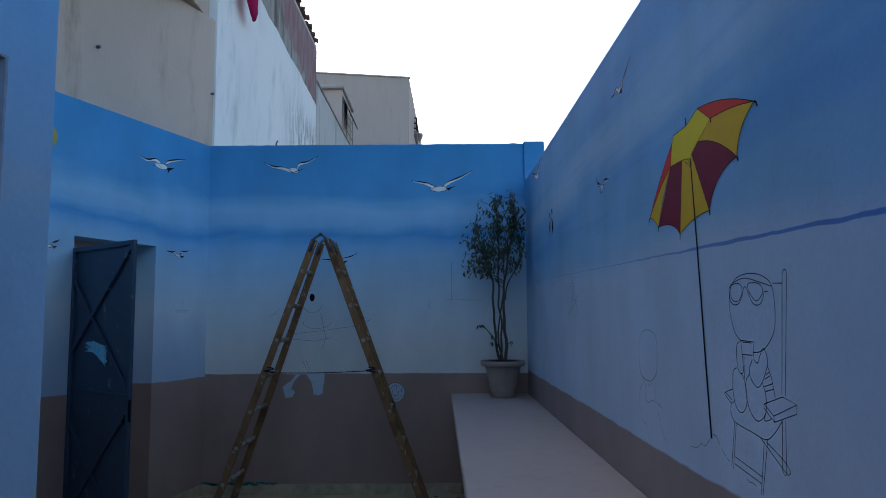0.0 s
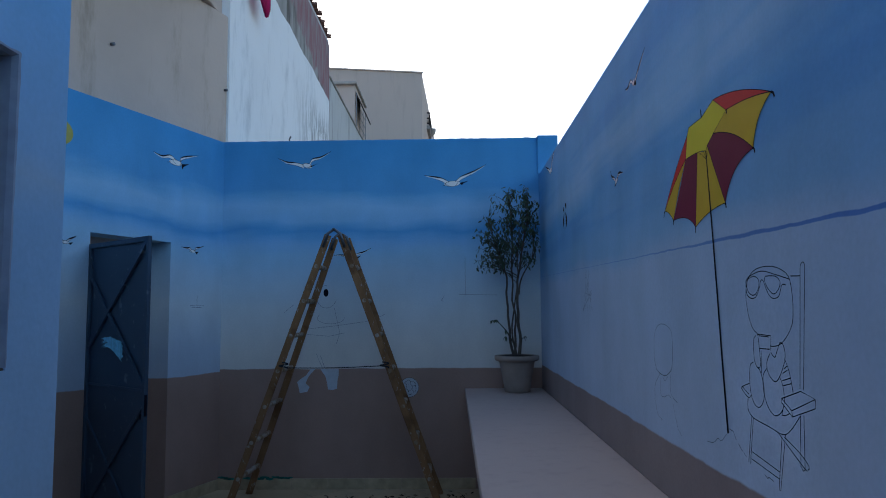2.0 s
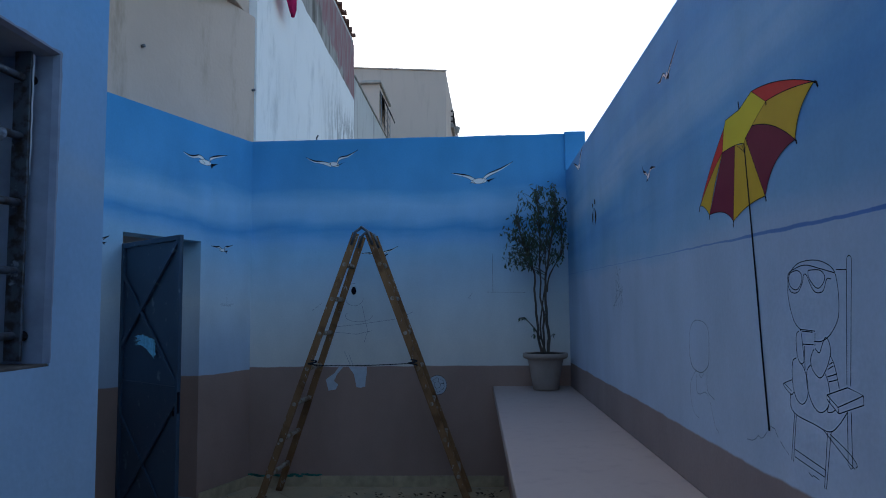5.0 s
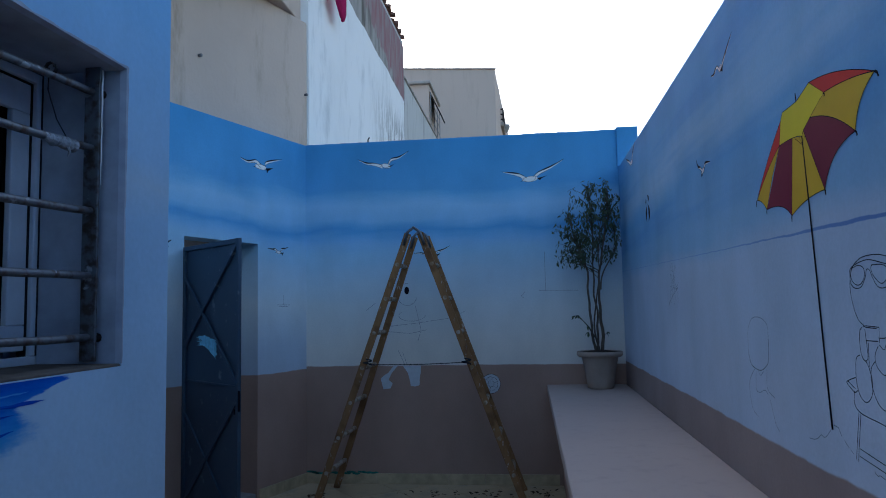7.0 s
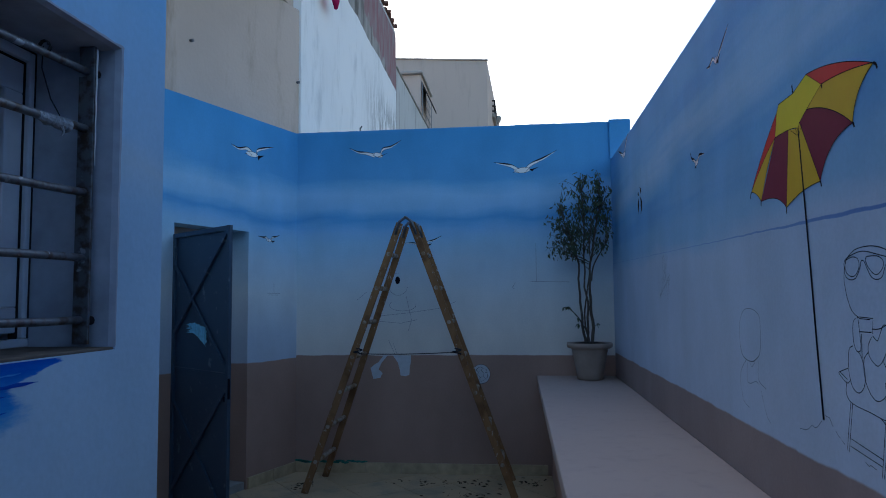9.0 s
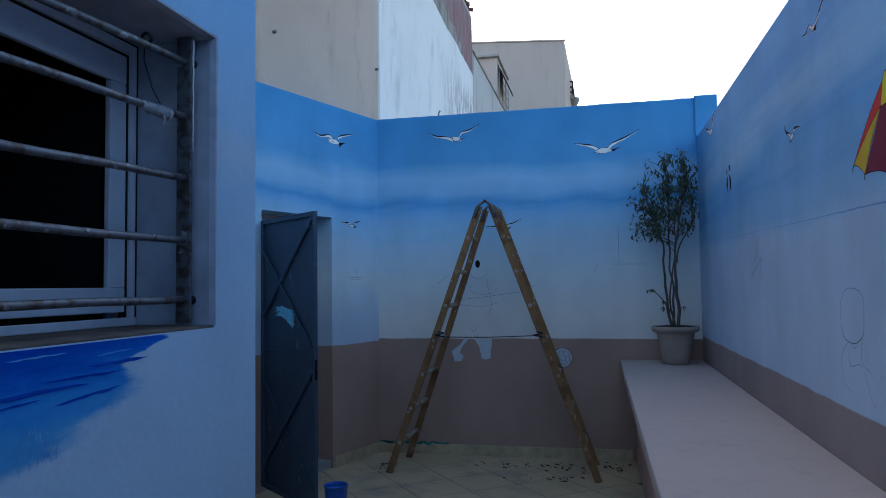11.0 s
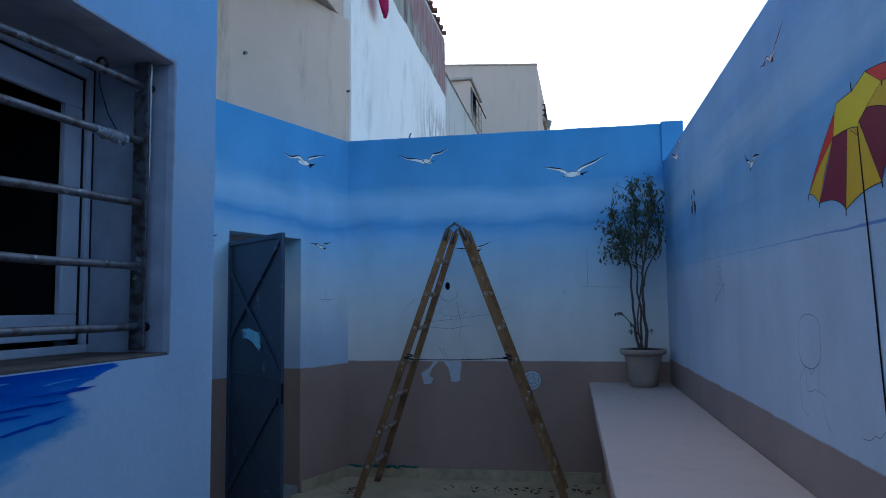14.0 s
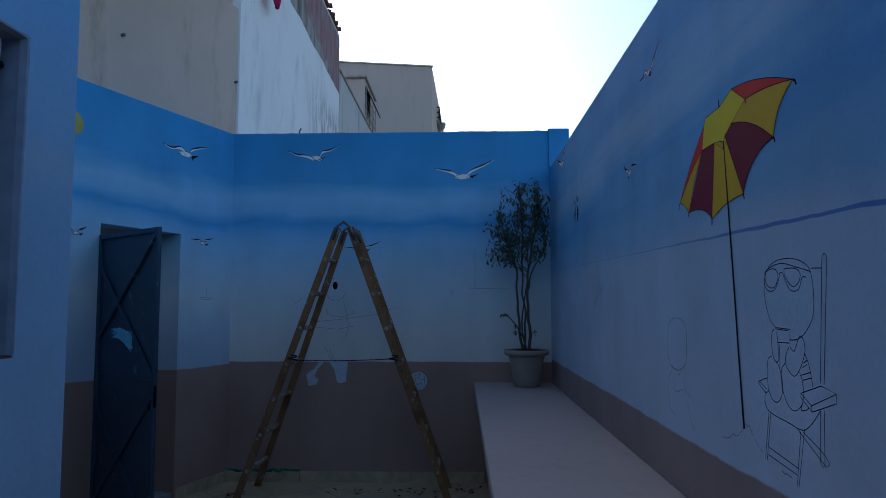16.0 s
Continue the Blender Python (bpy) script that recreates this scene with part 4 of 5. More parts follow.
bm = bmesh.new()
for c in ([(-4.136, 1.082), (-4.176, 1.085), (-4.20, 1.092), (-4.225, 1.107), (-4.245, 1.103), (-4.261, 1.107), (-4.294, 1.13)], [(-4.317, 1.148), (-4.346, 1.146), (-4.364, 1.126)], [(-4.38, 1.118), (-4.394, 1.109), (-4.405, 1.104)], [(-4.415, 1.100), (-4.43, 1.093)]):
    ribbon(bm, c, 0.0022, on_right, 0.003)
part("sand_line", bm, M_PENCIL, umb)

# outline drawing of a deck chair with plain rounded shapes on it
chair = thing("chair_drawing", on_right(-4.6, 1.2, 0), "thin black outline drawing of a deck chair on the wall", "wall painting", kind="structure")


def draw(name, lines, parent, wide=0.0022, mat=None, fn=on_right):
    bm = bmesh.new()
    for l in lines:
        ribbon(bm, l, wide, fn, 0.003)
    part(name, bm, mat or M_INK, parent)


draw("back_post", [[(-4.748, 1.306), (-4.776, 1.576), (-4.779, 1.584), (-4.785, 1.588), (-4.791, 1.588), (-4.796, 1.584), (-4.797, 1.576), (-4.764, 1.304)], [(-4.728, 1.56), (-4.775, 1.558)]], chair)
draw("seat", [flow([(-4.459, 1.256), (-4.454, 1.224), (-4.486, 1.204), (-4.58, 1.195), (-4.656, 1.189), (-4.702, 1.211), (-4.744, 1.246)])], chair)
draw("armrest", [[(-4.654, 1.273), (-4.75, 1.30), (-4.815, 1.29), (-4.703, 1.251), (-4.654, 1.273)], [(-4.654, 1.273), (-4.653, 1.263), (-4.705, 1.237), (-4.813, 1.27), (-4.815, 1.29)], [(-4.703, 1.251), (-4.705, 1.237)]], chair)
draw("armrest", [flow([(-4.47, 1.29), (-4.422, 1.277), (-4.419, 1.270), (-4.459, 1.252), (-4.478, 1.26)], 3), [(-4.422, 1.277), (-4.464, 1.261)]], chair)
draw("leg", [[(-4.476, 1.207), (-4.444, 1.083), (-4.455, 1.08), (-4.486, 1.204)]], chair)
draw("leg", [[(-4.647, 1.186), (-4.618, 1.053), (-4.627, 1.053), (-4.665, 1.19)]], chair)
draw("leg", [[(-4.744, 1.246), (-4.734, 1.132), (-4.745, 1.124), (-4.753, 1.128), (-4.76, 1.248)]], chair)
draw("brace", [[(-4.469, 1.114), (-4.629, 1.096)], [(-4.464, 1.095), (-4.624, 1.079)], flow([(-4.624, 1.19), (-4.738, 1.137), (-4.763, 1.128)], 3), flow([(-4.659, 1.184), (-4.74, 1.158), (-4.772, 1.139), (-4.766, 1.131)], 3)], chair)
draw("rounded_shape", [flow([(-4.605, 1.394), (-4.64, 1.396), (-4.68, 1.41), (-4.722, 1.445), (-4.733, 1.484), (-4.73, 1.53), (-4.715, 1.562), (-4.667, 1.582), (-4.606, 1.590), (-4.538, 1.586), (-4.493, 1.567), (-4.475, 1.538), (-4.472, 1.508), (-4.483, 1.47), (-4.505, 1.436), (-4.538, 1.42)], 4)], chair)
draw("rounded_shape", [flow([(-4.524, 1.417), (-4.508, 1.404), (-4.507, 1.36), (-4.522, 1.337), (-4.543, 1.341), (-4.543, 1.37), (-4.537, 1.413)], 4), flow([(-4.60, 1.375), (-4.581, 1.351), (-4.588, 1.326), (-4.624, 1.309), (-4.657, 1.332), (-4.682, 1.371), (-4.676, 1.398), (-4.659, 1.405), (-4.642, 1.385), (-4.627, 1.368), (-4.606, 1.378)], 4)], chair)
draw("rounded_shape", [flow([(-4.502, 1.348), (-4.479, 1.336), (-4.473, 1.284), (-4.491, 1.245), (-4.525, 1.235), (-4.554, 1.257), (-4.558, 1.293), (-4.541, 1.327), (-4.519, 1.339)], 4), flow([(-4.579, 1.337), (-4.557, 1.318), (-4.556, 1.279), (-4.579, 1.242), (-4.615, 1.227), (-4.653, 1.243), (-4.668, 1.271), (-4.663, 1.303), (-4.65, 1.322)], 4), [(-4.551, 1.38), (-4.548, 1.323)], flow([(-4.66, 1.25), (-4.653, 1.234), (-4.676, 1.237), (-4.691, 1.244)], 4)], chair)
draw("striped_band", [flow([(-4.681, 1.365), (-4.699, 1.34), (-4.714, 1.293)], 4), [(-4.673, 1.344), (-4.689, 1.351)], [(-4.666, 1.333), (-4.69, 1.342)], [(-4.661, 1.315), (-4.706, 1.326)], [(-4.666, 1.304), (-4.707, 1.313)]], chair)
draw("cup", [[(-4.531, 1.418), (-4.542, 1.421), (-4.611, 1.419), (-4.607, 1.383)], [(-4.541, 1.417), (-4.598, 1.416)], [(-4.541, 1.385), (-4.601, 1.386)]], chair)
draw("sunglasses", [flow([(-4.486, 1.563), (-4.523, 1.569), (-4.55, 1.562), (-4.555, 1.543), (-4.535, 1.524), (-4.51, 1.521), (-4.486, 1.532), (-4.48, 1.55), (-4.486, 1.563)], 4), flow([(-4.594, 1.566), (-4.646, 1.564), (-4.672, 1.552), (-4.67, 1.537), (-4.647, 1.522), (-4.625, 1.524), (-4.601, 1.54), (-4.59, 1.556), (-4.594, 1.566)], 4), flow([(-4.474, 1.556), (-4.494, 1.569), (-4.572, 1.58), (-4.652, 1.567), (-4.722, 1.553)], 4), flow([(-4.474, 1.556), (-4.478, 1.526), (-4.502, 1.513), (-4.534, 1.516), (-4.558, 1.538), (-4.566, 1.555), (-4.58, 1.556), (-4.595, 1.537), (-4.615, 1.516), (-4.64, 1.51), (-4.665, 1.516), (-4.683, 1.541), (-4.703, 1.54)], 4)], chair)
draw("floor_mark", [flow([(-4.54, 1.072), (-4.556, 1.066), (-4.566, 1.07), (-4.592, 1.066)], 3)], chair, 0.0018)
sk = thing("figure_sketch", on_right(-3.73, 1.3, 0), "faint unfinished outline of a rounded figure on the wall", "wall painting", "unfinished wall sketches", "structure")
draw("outline", [flow([(-3.578, 1.298), (-3.601, 1.261), (-3.646, 1.246), (-3.71, 1.243), (-3.762, 1.257), (-3.802, 1.286), (-3.814, 1.373)])], sk, 0.0025)
draw("outline", [flow([(-3.646, 1.244), (-3.578, 1.197), (-3.57, 1.143)]), flow([(-3.658, 1.235), (-3.649, 1.173), (-3.686, 1.163), (-3.745, 1.177), (-3.78, 1.167)]), flow([(-3.684, 1.237), (-3.708, 1.225), (-3.741, 1.242)]), flow([(-3.779, 1.251), (-3.776, 1.186), (-3.848, 1.162)]), flow([(-3.578, 1.298), (-3.585, 1.38), (-3.64, 1.425), (-3.73, 1.43), (-3.80, 1.41), (-3.814, 1.373)])], sk, 0.0022, M_PENCIL)
draw("outline", [flow([(-3.57, 1.143), (-3.60, 1.09), (-3.66, 1.075)]), flow([(-3.80, 1.15), (-3.84, 1.08), (-3.88, 1.055)])], sk, 0.0018, M_PENCIL)
sk = thing("figure_sketch", on_right(-2.2, 1.5, 0), "very faint pencil scribble on the pale wall", "wall painting", "unfinished wall sketches", "structure")
rg = random.Random(9)
draw("scribble", [[(-2.2 + rg.uniform(-0.16, 0.16), 1.6 + rg.uniform(-0.14, 0.14)) for k in range(4)] for j in range(7)], sk, 0.002, M_PENCIL)

# back wall: bare patches in the band, ball and pencil sketches
pt = thing("bare_patches", on_back(-1.1, 0.9, 0), "pale unpainted patches left in the brown band", "wall painting", kind="structure")
part("patch", fill(bmesh.new(), [(-1.205, 0.985), (-1.25, 0.925), (-1.29, 0.90), (-1.324, 0.871), (-1.312, 0.83), (-1.30, 0.776), (-1.235, 0.785), (-1.213, 0.828), (-1.25, 0.86), (-1.222, 0.92), (-1.165, 0.985)], on_back, 0.003), M_PATCH, pt)
part("patch", fill(bmesh.new(), [(-1.12, 0.984), (-1.075, 0.92), (-1.06, 0.86), (-1.051, 0.805), (-1.01, 0.80), (-0.972, 0.812), (-0.968, 0.88), (-0.958, 0.93), (-0.958, 0.984)], on_back, 0.003), M_PATCH, pt)
ball = thing("painted_ball", on_back(-0.315, 0.82, 0), "white football with dark seams painted on the brown band", "wall painting", kind="structure")
part("ball_fill", fill(bmesh.new(), oval(-0.335, 0.82, 0.082, 0.084)[:-1], on_back, 0.003), M_PATCH, ball)
hexa = [(-0.335 + 0.03 * math.cos(a), 0.82 + 0.03 * math.sin(a)) for a in (math.pi / 3 * k + 0.3 for k in range(7))]
draw("seams", [oval(-0.335, 0.82, 0.082, 0.084), hexa] + [[h, (-0.335 + (h[0] + 0.335) * 1.9, 0.82 + (h[1] - 0.82) * 1.9)] for h in hexa[:6]] + [curve((-0.335 + 0.057 * math.cos(a), 0.82 + 0.057 * math.sin(a)), (-0.335 + 0.075 * math.cos(a + 0.3), 0.82 + 0.075 * math.sin(a + 0.3)), (-0.335 + 0.057 * math.cos(a + 1.047), 0.82 + 0.057 * math.sin(a + 1.047)), 5) for a in (math.pi / 3 * k + 0.3 for k in range(6))], ball, 0.004, M_INK, on_back)
sk = thing("figure_sketch", on_back(-1.1, 1.4, 0), "faint pencil sketch lines on the cream wall", "wall painting", "unfinished wall sketches", "structure")
draw("outline", [oval(-1.07, 1.62, 0.09, 0.1, 24, 1.5, 6.0), oval(-1.03, 1.43, 0.12, 0.05, 20, 2.5, 6.4), [(-1.0, 1.52), (-0.95, 1.3), (-0.98, 1.2)], [(-1.3, 1.33), (-1.0, 1.36), (-0.7, 1.40)], [(-1.26, 1.29), (-1.05, 1.27), (-0.9, 1.30)], [(-1.12, 1.1), (-1.08, 0.99)], [(-1.16, 1.12), (-1.10, 0.99)], [(-1.36, 1.55), (-1.45, 1.48)], [(-0.62, 1.43), (-0.55, 1.46)]], sk, 0.0025, M_PENCIL, on_back)
part("dark_spot", fill(bmesh.new(), oval(-1.075, 1.655, 0.022, 0.035)[:-1], on_back, 0.003), M_INK, sk)
sk = thing("boat_sketch", on_back(0.3, 1.7, 0), "faint pencil outline of a boat on the wall", "wall painting", "unfinished wall sketches", "structure")
draw("outline", [[(0.165, 1.97), (0.165, 1.63)], [(0.165, 1.63), (0.45, 1.625)], [(0.11, 1.63), (0.165, 1.63)], [(-0.02, 1.62), (-0.05, 1.58), (-0.03, 1.57)]], sk, 0.0025, M_PENCIL, on_back)
sk = thing("boat_sketch", on_door_wall(0.35, 1.6, 0), "tiny pencil outline of a sailing boat on the wall", "wall painting", "unfinished wall sketches", "structure")
draw("outline", [[(0.33, 1.63), (0.33, 1.55)], [(0.24, 1.545), (0.42, 1.545)], [(0.27, 1.53), (0.40, 1.53)]], sk, 0.003, M_PENCIL, on_door_wall)

# sea painting under the window: overlapping brush strokes
sea = thing("sea_painting", on_near(-5.4, 1.3, 0), "fresh blue sea brushwork painted under the window", "wall painting", kind="structure")
rg = random.Random(21)


def stroke(bm, y0, y1, z0, z1, wide, off, seed):
    """A ragged brush mark from y0 to y1."""
    n = 30
    prev = None
    for k in range(n + 1):
        f = k / n
        y, zc = y0 + (y1 - y0) * f, z0 + (z1 - z0) * f
        h = wide * 0.5 * min(1.0, 4 * (1 - f) + 0.12, 5 * f + 0.1) * (0.85 + 0.5 * noise.noise((f * 5, seed, 0)))
        j = wide * 0.5 * noise.noise((f * 4, seed, 4))
        cur = (bm.verts.new(on_near(y, zc + h + j, off * 0.3)), bm.verts.new(on_near(y, zc - h + j, off * 0.3)))
        if prev:
            bm.faces.new((prev[0], prev[1], cur[1], cur[0]))
        prev = cur


outline = [(-6.25, 1.3665), (-5.03, 1.3665), (-5.03, 1.20), (-5.25, 1.14), (-6.25, 1.10)]
part("colour_wash", fill(bmesh.new(), outline, on_near, 0.0005), M_WASH, sea)
for a, b, wd, mat in (((-5.325, 1.327), (-5.155, 1.326), 0.007, M_SEA), ((-5.43, 1.313), (-5.235, 1.310), 0.005, M_SEA), ((-5.62, 1.293), (-5.32, 1.297), 0.007, M_SEA), ((-5.40, 1.273), (-5.235, 1.283), 0.006, M_SEA), ((-5.56, 1.281), (-5.43, 1.287), 0.004, M_SEA), ((-5.50, 1.352), (-5.37, 1.354), 0.003, M_SEA2), ((-5.30, 1.343), (-5.20, 1.347), 0.003, M_SEA2)):
    bm = bmesh.new()
    stroke(bm, a[0], b[0], a[1], b[1], wd, 0.0032 + 0.002 * (b[1] - 1.28), b[0] * 11)
    part("brush_stroke", bm, mat, sea)
bm = bmesh.new()
for k in range(110):
    u = rg.uniform(-5.54, -5.38)
    v = 1.25 - 0.055 * rg.random() - (-5.38 - u) * 0.02
    lean = rg.uniform(-0.008, 0.008)
    ribbon(bm, [(u, v), (u + lean * 0.4, v - 0.007), (u + lean, v - rg.uniform(0.012, 0.024))], [0.0004, 0.0013, 0.0004], on_near, 0.0026 + 0.00003 * k)
part("grass_marks", bm, M_SEA2, sea)

# ---- neighbouring buildings ----
house = thing("beige_house", (-3.4, -0.6, 0), "tall beige rendered house with rain stains behind the yard", "house")
BH = 4.37
bm = box(bmesh.new(), -0.335, -2.6, -0.12, 4.0, -0.225, BH, m=DOOR_FRAME, bevel=0.02)
part("wall", bm, M_BEIGE, house)
# upper storey; its unseen height is added to keep sun off the yard
bm = box(bmesh.new(), -7.0, -4.4, BH + 0.002, -2.183, 0.395, 7.0, bevel=0.01)
part("upper_wall", bm, M_BEIGE, house)
for s, z in ((1.13, 3.57), (-0.29, 3.62)):
    bm = tube(bmesh.new(), [on_door_wall(s, z, -0.225), on_door_wall(s, z, -0.195)], 0.013, 10)
    part("pipe_end", bm, M_STEEL, house, "short drain pipe end", smooth=True)

party = thing("party_wall_house", (-4.5, 3.2, 0), "old house with a white painted side and bare worn top", "house")
part("wall", box(bmesh.new(), -7.0, 0.40, -0.12, -2.105, 6.02, 6.2), M_PARTY, party)
bm = box(bmesh.new(), -7.0, 0.40, 6.202, -2.115, 6.01, 6.28)
part("wall_head", bm, M_OLD, party)
rg = random.Random(5)
for k in range(34):
    y = 0.55 + 5.35 * k / 33
    m = Matrix.Translation((-2.17 + rg.uniform(-0.02, 0.04), y, 6.295 + rg.uniform(0, 0.03))) @ Euler((rg.uniform(-0.2, 0.2), rg.uniform(-0.15, 0.35), rg.uniform(-0.3, 0.3))).to_matrix().to_4x4()
    bm = bmesh.new()
    prev = None
    for j in range(7):
        a = math.pi * j / 6
        cur = [bm.verts.new(m @ Vector((x, r * math.cos(a), r * math.sin(a)))) for r in (0.065, 0.05) for x in (-0.12, 0.08)]
        if prev:
            bm.faces.new((prev[0], prev[1], cur[1], cur[0]))
            bm.faces.new((prev[2], cur[2], cur[3], prev[3]))
            bm.faces.new((prev[1], prev[3], cur[3], cur[1]))
            bm.faces.new((prev[0], cur[0], cur[2], prev[2]))
        prev = cur
    part("roof_tile", bm, M_ROOFTILE, party)
part("iron_stub", tube(bmesh.new(), [(-1.44, 0.1, 3.02), (-1.44, 0.1, 3.075), (-1.425, 0.1, 3.10)], 0.008, 6), M_STEEL, party)

low_house = thing("low_house", (-4, 9, 0), "lower weathered grey house behind the white one", "house")
part("wall", box(bmesh.new(), -7.0, 6.03, -0.12, -2.11, 13.3, 5.63), M_OLD, low_house)
part("coping", box(bmesh.new(), -7.0, 6.03, 5.632, -2.085, 13.3, 5.68, bevel=0.02), M_SLAB, low_house)
hut = part("roof_hut", box(bmesh.new(), -4.0, 9.6, 5.682, -2.14, 11.4, 6.638), M_FAR, low_house, "small rooftop hut with a slab roof")
part("roof_slab", box(bmesh.new(), -4.1, 9.5, 6.64, -2.09, 11.5, 6.71, bevel=0.02), M_SLAB, hut)
bm = bmesh.new()
for zz in (5.85, 6.05, 6.25):
    tube(bm, [(-2.1, 9.62, zz), (-2.1, 11.3, zz)], 0.009, 6)
for yy in (9.62, 10.2, 10.8, 11.3):
    tube(bm, [(-2.1, yy, 5.682), (-2.1, yy, 6.45)], 0.009, 6)
part("railing", bm, M_STEEL, hut)
bm = bmesh.new()
v = [bm.verts.new(p) for p in ((-2.13, 9.7, 6.52), (-2.13, 10.6, 6.52), (-1.89, 9.7, 6.0), (-1.89, 10.6, 6.0), (-2.13, 9.7, 6.47), (-2.13, 10.6, 6.47), (-1.90, 9.7, 5.96), (-1.90, 10.6, 5.96))]
for q in ((0, 2, 3, 1), (4, 5, 7, 6), (0, 1, 5, 4), (2, 6, 7, 3), (0, 4, 6, 2), (1, 3, 7, 5)):
    bm.faces.new([v[i] for i in q])
part("awning", bm, M_STUB, hut, "dark tilted awning sheet")

block = thing("far_block", (-4, 18, 0), "plain beige apartment block beyond the yard wall", "apartment building")
bm = bmesh.new()
ring0 = [(-9.0, 13.17), (-0.815, 14.57), (-0.62, 24.0), (-9.0, 24.0)]
lo = [bm.verts.new((x, y, -0.05)) for x, y in ring0]
hi = [bm.verts.new((x, y, 8.58)) for x, y in ring0]
for k in range(4):
    bm.faces.new((lo[k], lo[(k + 1) % 4], hi[(k + 1) % 4], hi[k]))
bm.faces.new(hi)
bm.faces.new(lo[::-1])
part("wall", bm, M_FAR, block)
bm = box(bmesh.new(), -8.3, -0.04, 8.582, 0.03, 0.25, 8.625, m=Matrix.Translation((-0.815, 14.57, 0)) @ Matrix.Rotation(math.atan2(1.4, 8.185), 4, "Z"), bevel=0.01)
part("coping", bm, M_FAR, block)
bm = bmesh.new()
for zz in (7.75, 7.92, 8.10):
    tube(bm, [(-0.77, 17.2, zz), (-0.68, 17.2, zz), (-0.68, 18.6, zz), (-0.73, 18.6, zz)], 0.028, 6)
for yy in (17.2, 17.65, 18.1, 18.6):
    tube(bm, [(-0.68, yy, 7.65), (-0.68, yy, 8.12)], 0.022, 6)
part("balcony_rail", bm, M_STUB, block)
part("balcony_slab", box(bmesh.new(), -0.78, 17.1, 7.52, -0.65, 18.7, 7.65, bevel=0.01), M_SLAB, block)
bm = tube(bmesh.new(), [(-0.74, 18.8, 7.85), (-0.66, 18.9, 7.9)], 0.02, 6)
lathe(bm, [(0.03, 7.72), (0.09, 7.80), (0.13, 7.95), (0.11, 8.0)], (-0.62, 18.9), 16)
part("dish", bm, M_SLAB, block, "small aerial dish")

cloth = thing("hanging_cloth", (-1.98, 1.25, 5.0), "pink cloth hung out high on the white wall", "laundry")
bm = bmesh.new()
prev = None
for i in range(13):
    f = i / 12
    z = 4.74 + 1.28 * f
    half = 0.13 + 0.62 * f if i else 0.06
    row = []
    for j in range(13):
        g2 = j / 12 - 0.5
        row.append(bm.verts.new((-1.97 + 0.03 * math.sin(g2 * 16 + f * 2) * (0.4 + f), 1.22 - 0.62 * f + 2 * half * g2, z + 0.03 * math.cos(g2 * 3.1) * -1)))
    if prev:
        for j in range(12):
            bm.faces.new((prev[j], prev[j + 1], row[j + 1], row[j]))
    prev = row
bmesh.ops.solidify(bm, geom=bm.faces[:], thickness=0.012)
part("cloth", bm, M_CLOTH, cloth, smooth=True)
part("clothes_line", tube(bmesh.new(), [(-1.97, -0.3, 6.02), (-1.97, 1.6, 6.02)], 0.006, 6), M_ROPE, cloth)

# ---- pieces: skirting tiles, floor tiles, fallen leaves ----
def tile_mesh(name, sx, sy, sz, bevel, mat):
    bm = box(bmesh.new(), -sx / 2, -sy / 2, 0, sx / 2, sy / 2, sz, bevel=bevel)
    me = bpy.data.meshes.new(name)
    bm.normal_update()
    bm.to_mesh(me)
    bm.free()
    me.materials.append(mat)
    return me


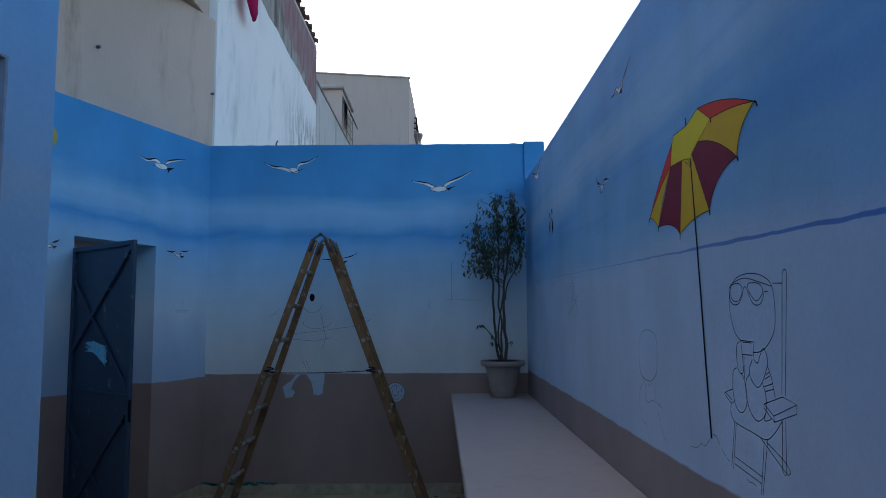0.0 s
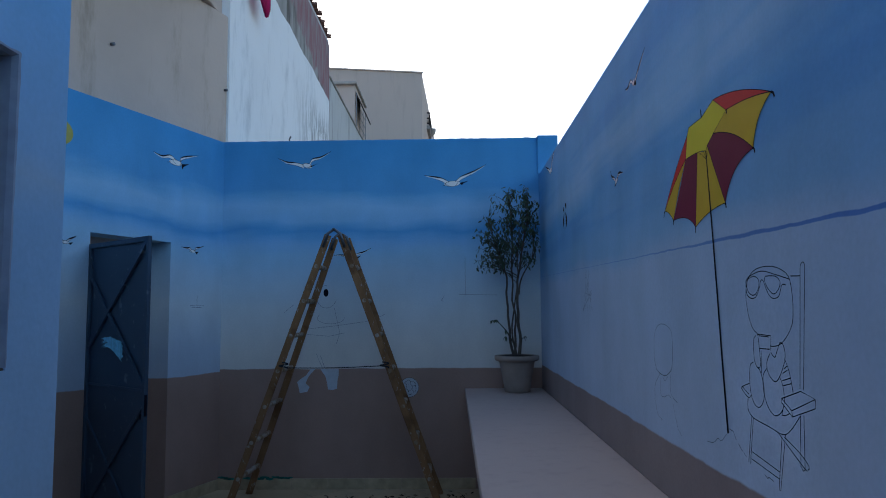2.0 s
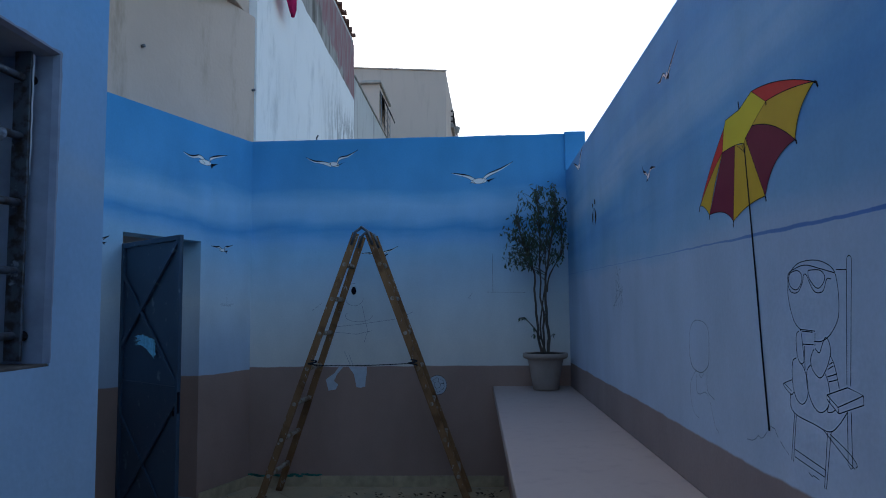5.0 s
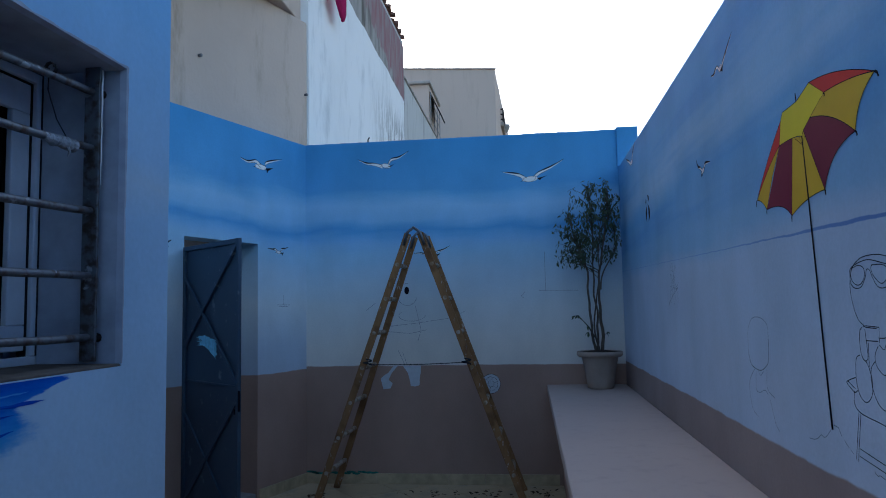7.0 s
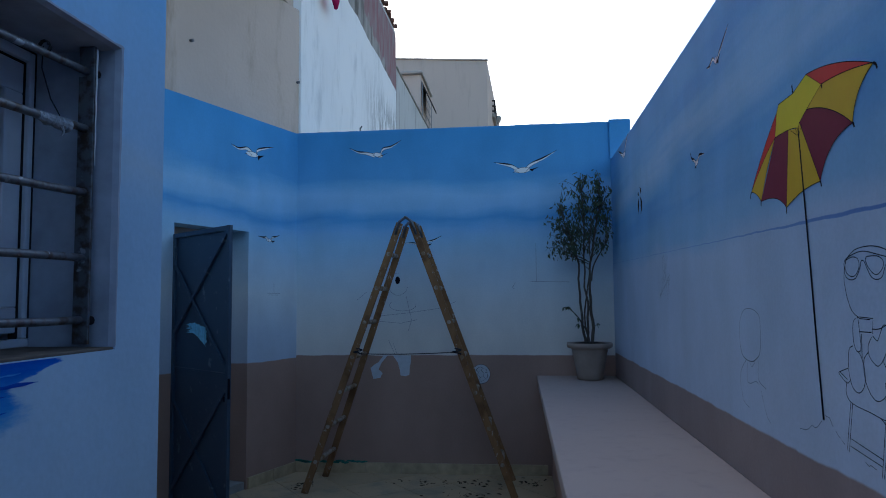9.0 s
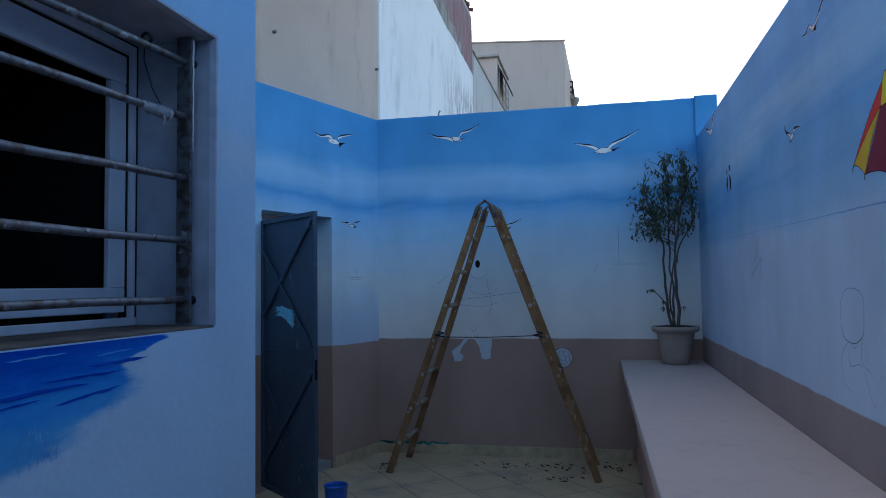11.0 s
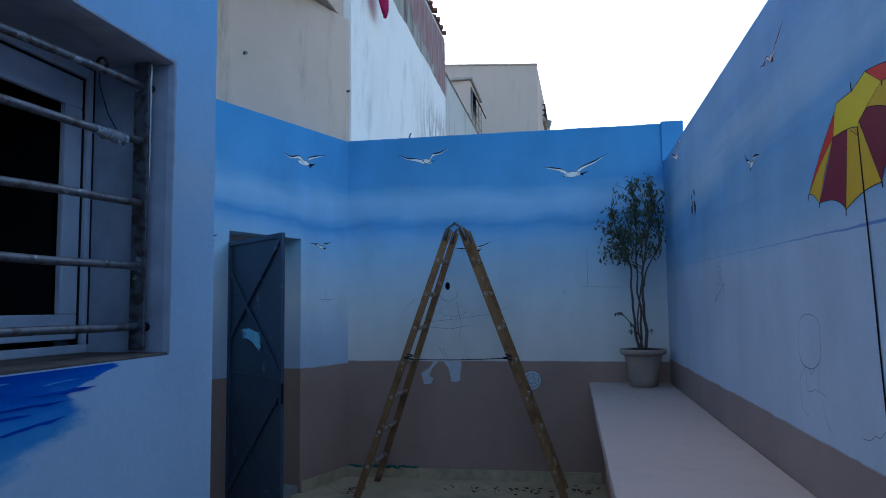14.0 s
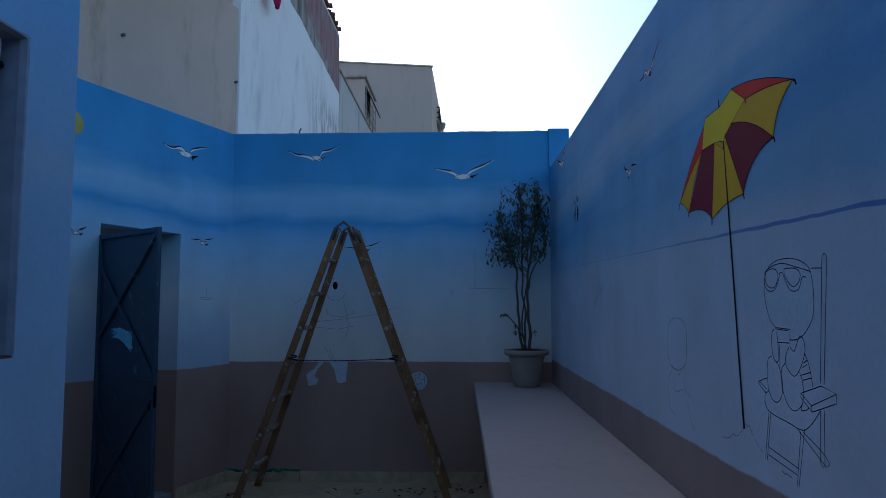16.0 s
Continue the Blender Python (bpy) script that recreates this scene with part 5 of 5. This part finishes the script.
skirting = thing("baseboard", (-1, -0.02, FLOOR), "dusty beige skirting tiles with teal paint drips", "skirting", kind="structure")
me = tile_mesh("skirting_tile", 0.317, 0.013, 0.100, 0.0, M_SKIRT)
for k in range(7):
    ob = new("skirting_tile", me)
    ob.parent, ob.matrix_parent_inverse = skirting, skirting.matrix_basis.inverted()
    ob.matrix_basis = pose(-1.846 + 0.321 * k, -0.0075, -0.058)
for k in range(2):
    ob = new("skirting_tile", me)
    ob.parent, ob.matrix_parent_inverse = skirting, skirting.matrix_basis.inverted()
    p = on_door_wall(0.172 + 0.321 * k, 0, 0.0075)
    ob.matrix_basis = pose(p.x, p.y, -0.058, 0, 0, 90 - 18.78)
bm = bmesh.new()
rg = random.Random(8)
u = -1.98
while u < -1.36:
    w = rg.uniform(0.02, 0.07)
    blob(bm, on_back, u, 0.047 + rg.uniform(-0.008, 0.008), w, 0.010, u * 7, 0.0145, 14, 0.6)
    u += w * 1.2
part("paint_drip", bm, M_GREENLINE, skirting, "teal paint drips")
me = tile_mesh("floor_tile", 0.394, 0.394, 0.012, 0.0, M_TILE)
turn = radians(38)
for i in range(-18, 19):
    for j in range(-18, 19):
        x = -1.0 + 0.4 * (i * math.cos(turn) - j * math.sin(turn))
        y = -1.4 + 0.4 * (i * math.sin(turn) + j * math.cos(turn))
        if -3.6 < x < 0.42 and -9.0 < y < 0.22 and (y > -4.85 or x > -1.05) and (x + 2.009) * INTO.x + y * INTO.y > -0.25:
            ob = new("floor_tile", me)
            ob.parent = floor
            ob.matrix_basis = pose(x, y, -0.062, 0, 0, math.degrees(turn))
litter = bmesh.new()
rg = random.Random(3)
for k in range(130):
    c = rg.choice(((-0.75, -0.34, 0.3), (-0.28, -0.36, 0.24), (0.1, -0.30, 0.13), (-1.8, -0.5, 0.08), (-0.4, -0.7, 0.3)))
    x, y = c[0] + rg.gauss(0, c[2] * 0.5), c[1] + rg.gauss(0, 0.07)
    leaf(litter, Vector((min(x, 0.19), min(y, -0.04), -0.046 + rg.uniform(0, 0.006))), Vector((rg.uniform(-1, 1), rg.uniform(-1, 1), 0.05)), rg.uniform(0.018, 0.05), rg.uniform(-0.4, 0.4), 0.55)
tagged(part("fallen_leaves", litter, M_DRYLEAF), "dry dark leaves scattered on the tiles", "leaf litter", kind="stuff")
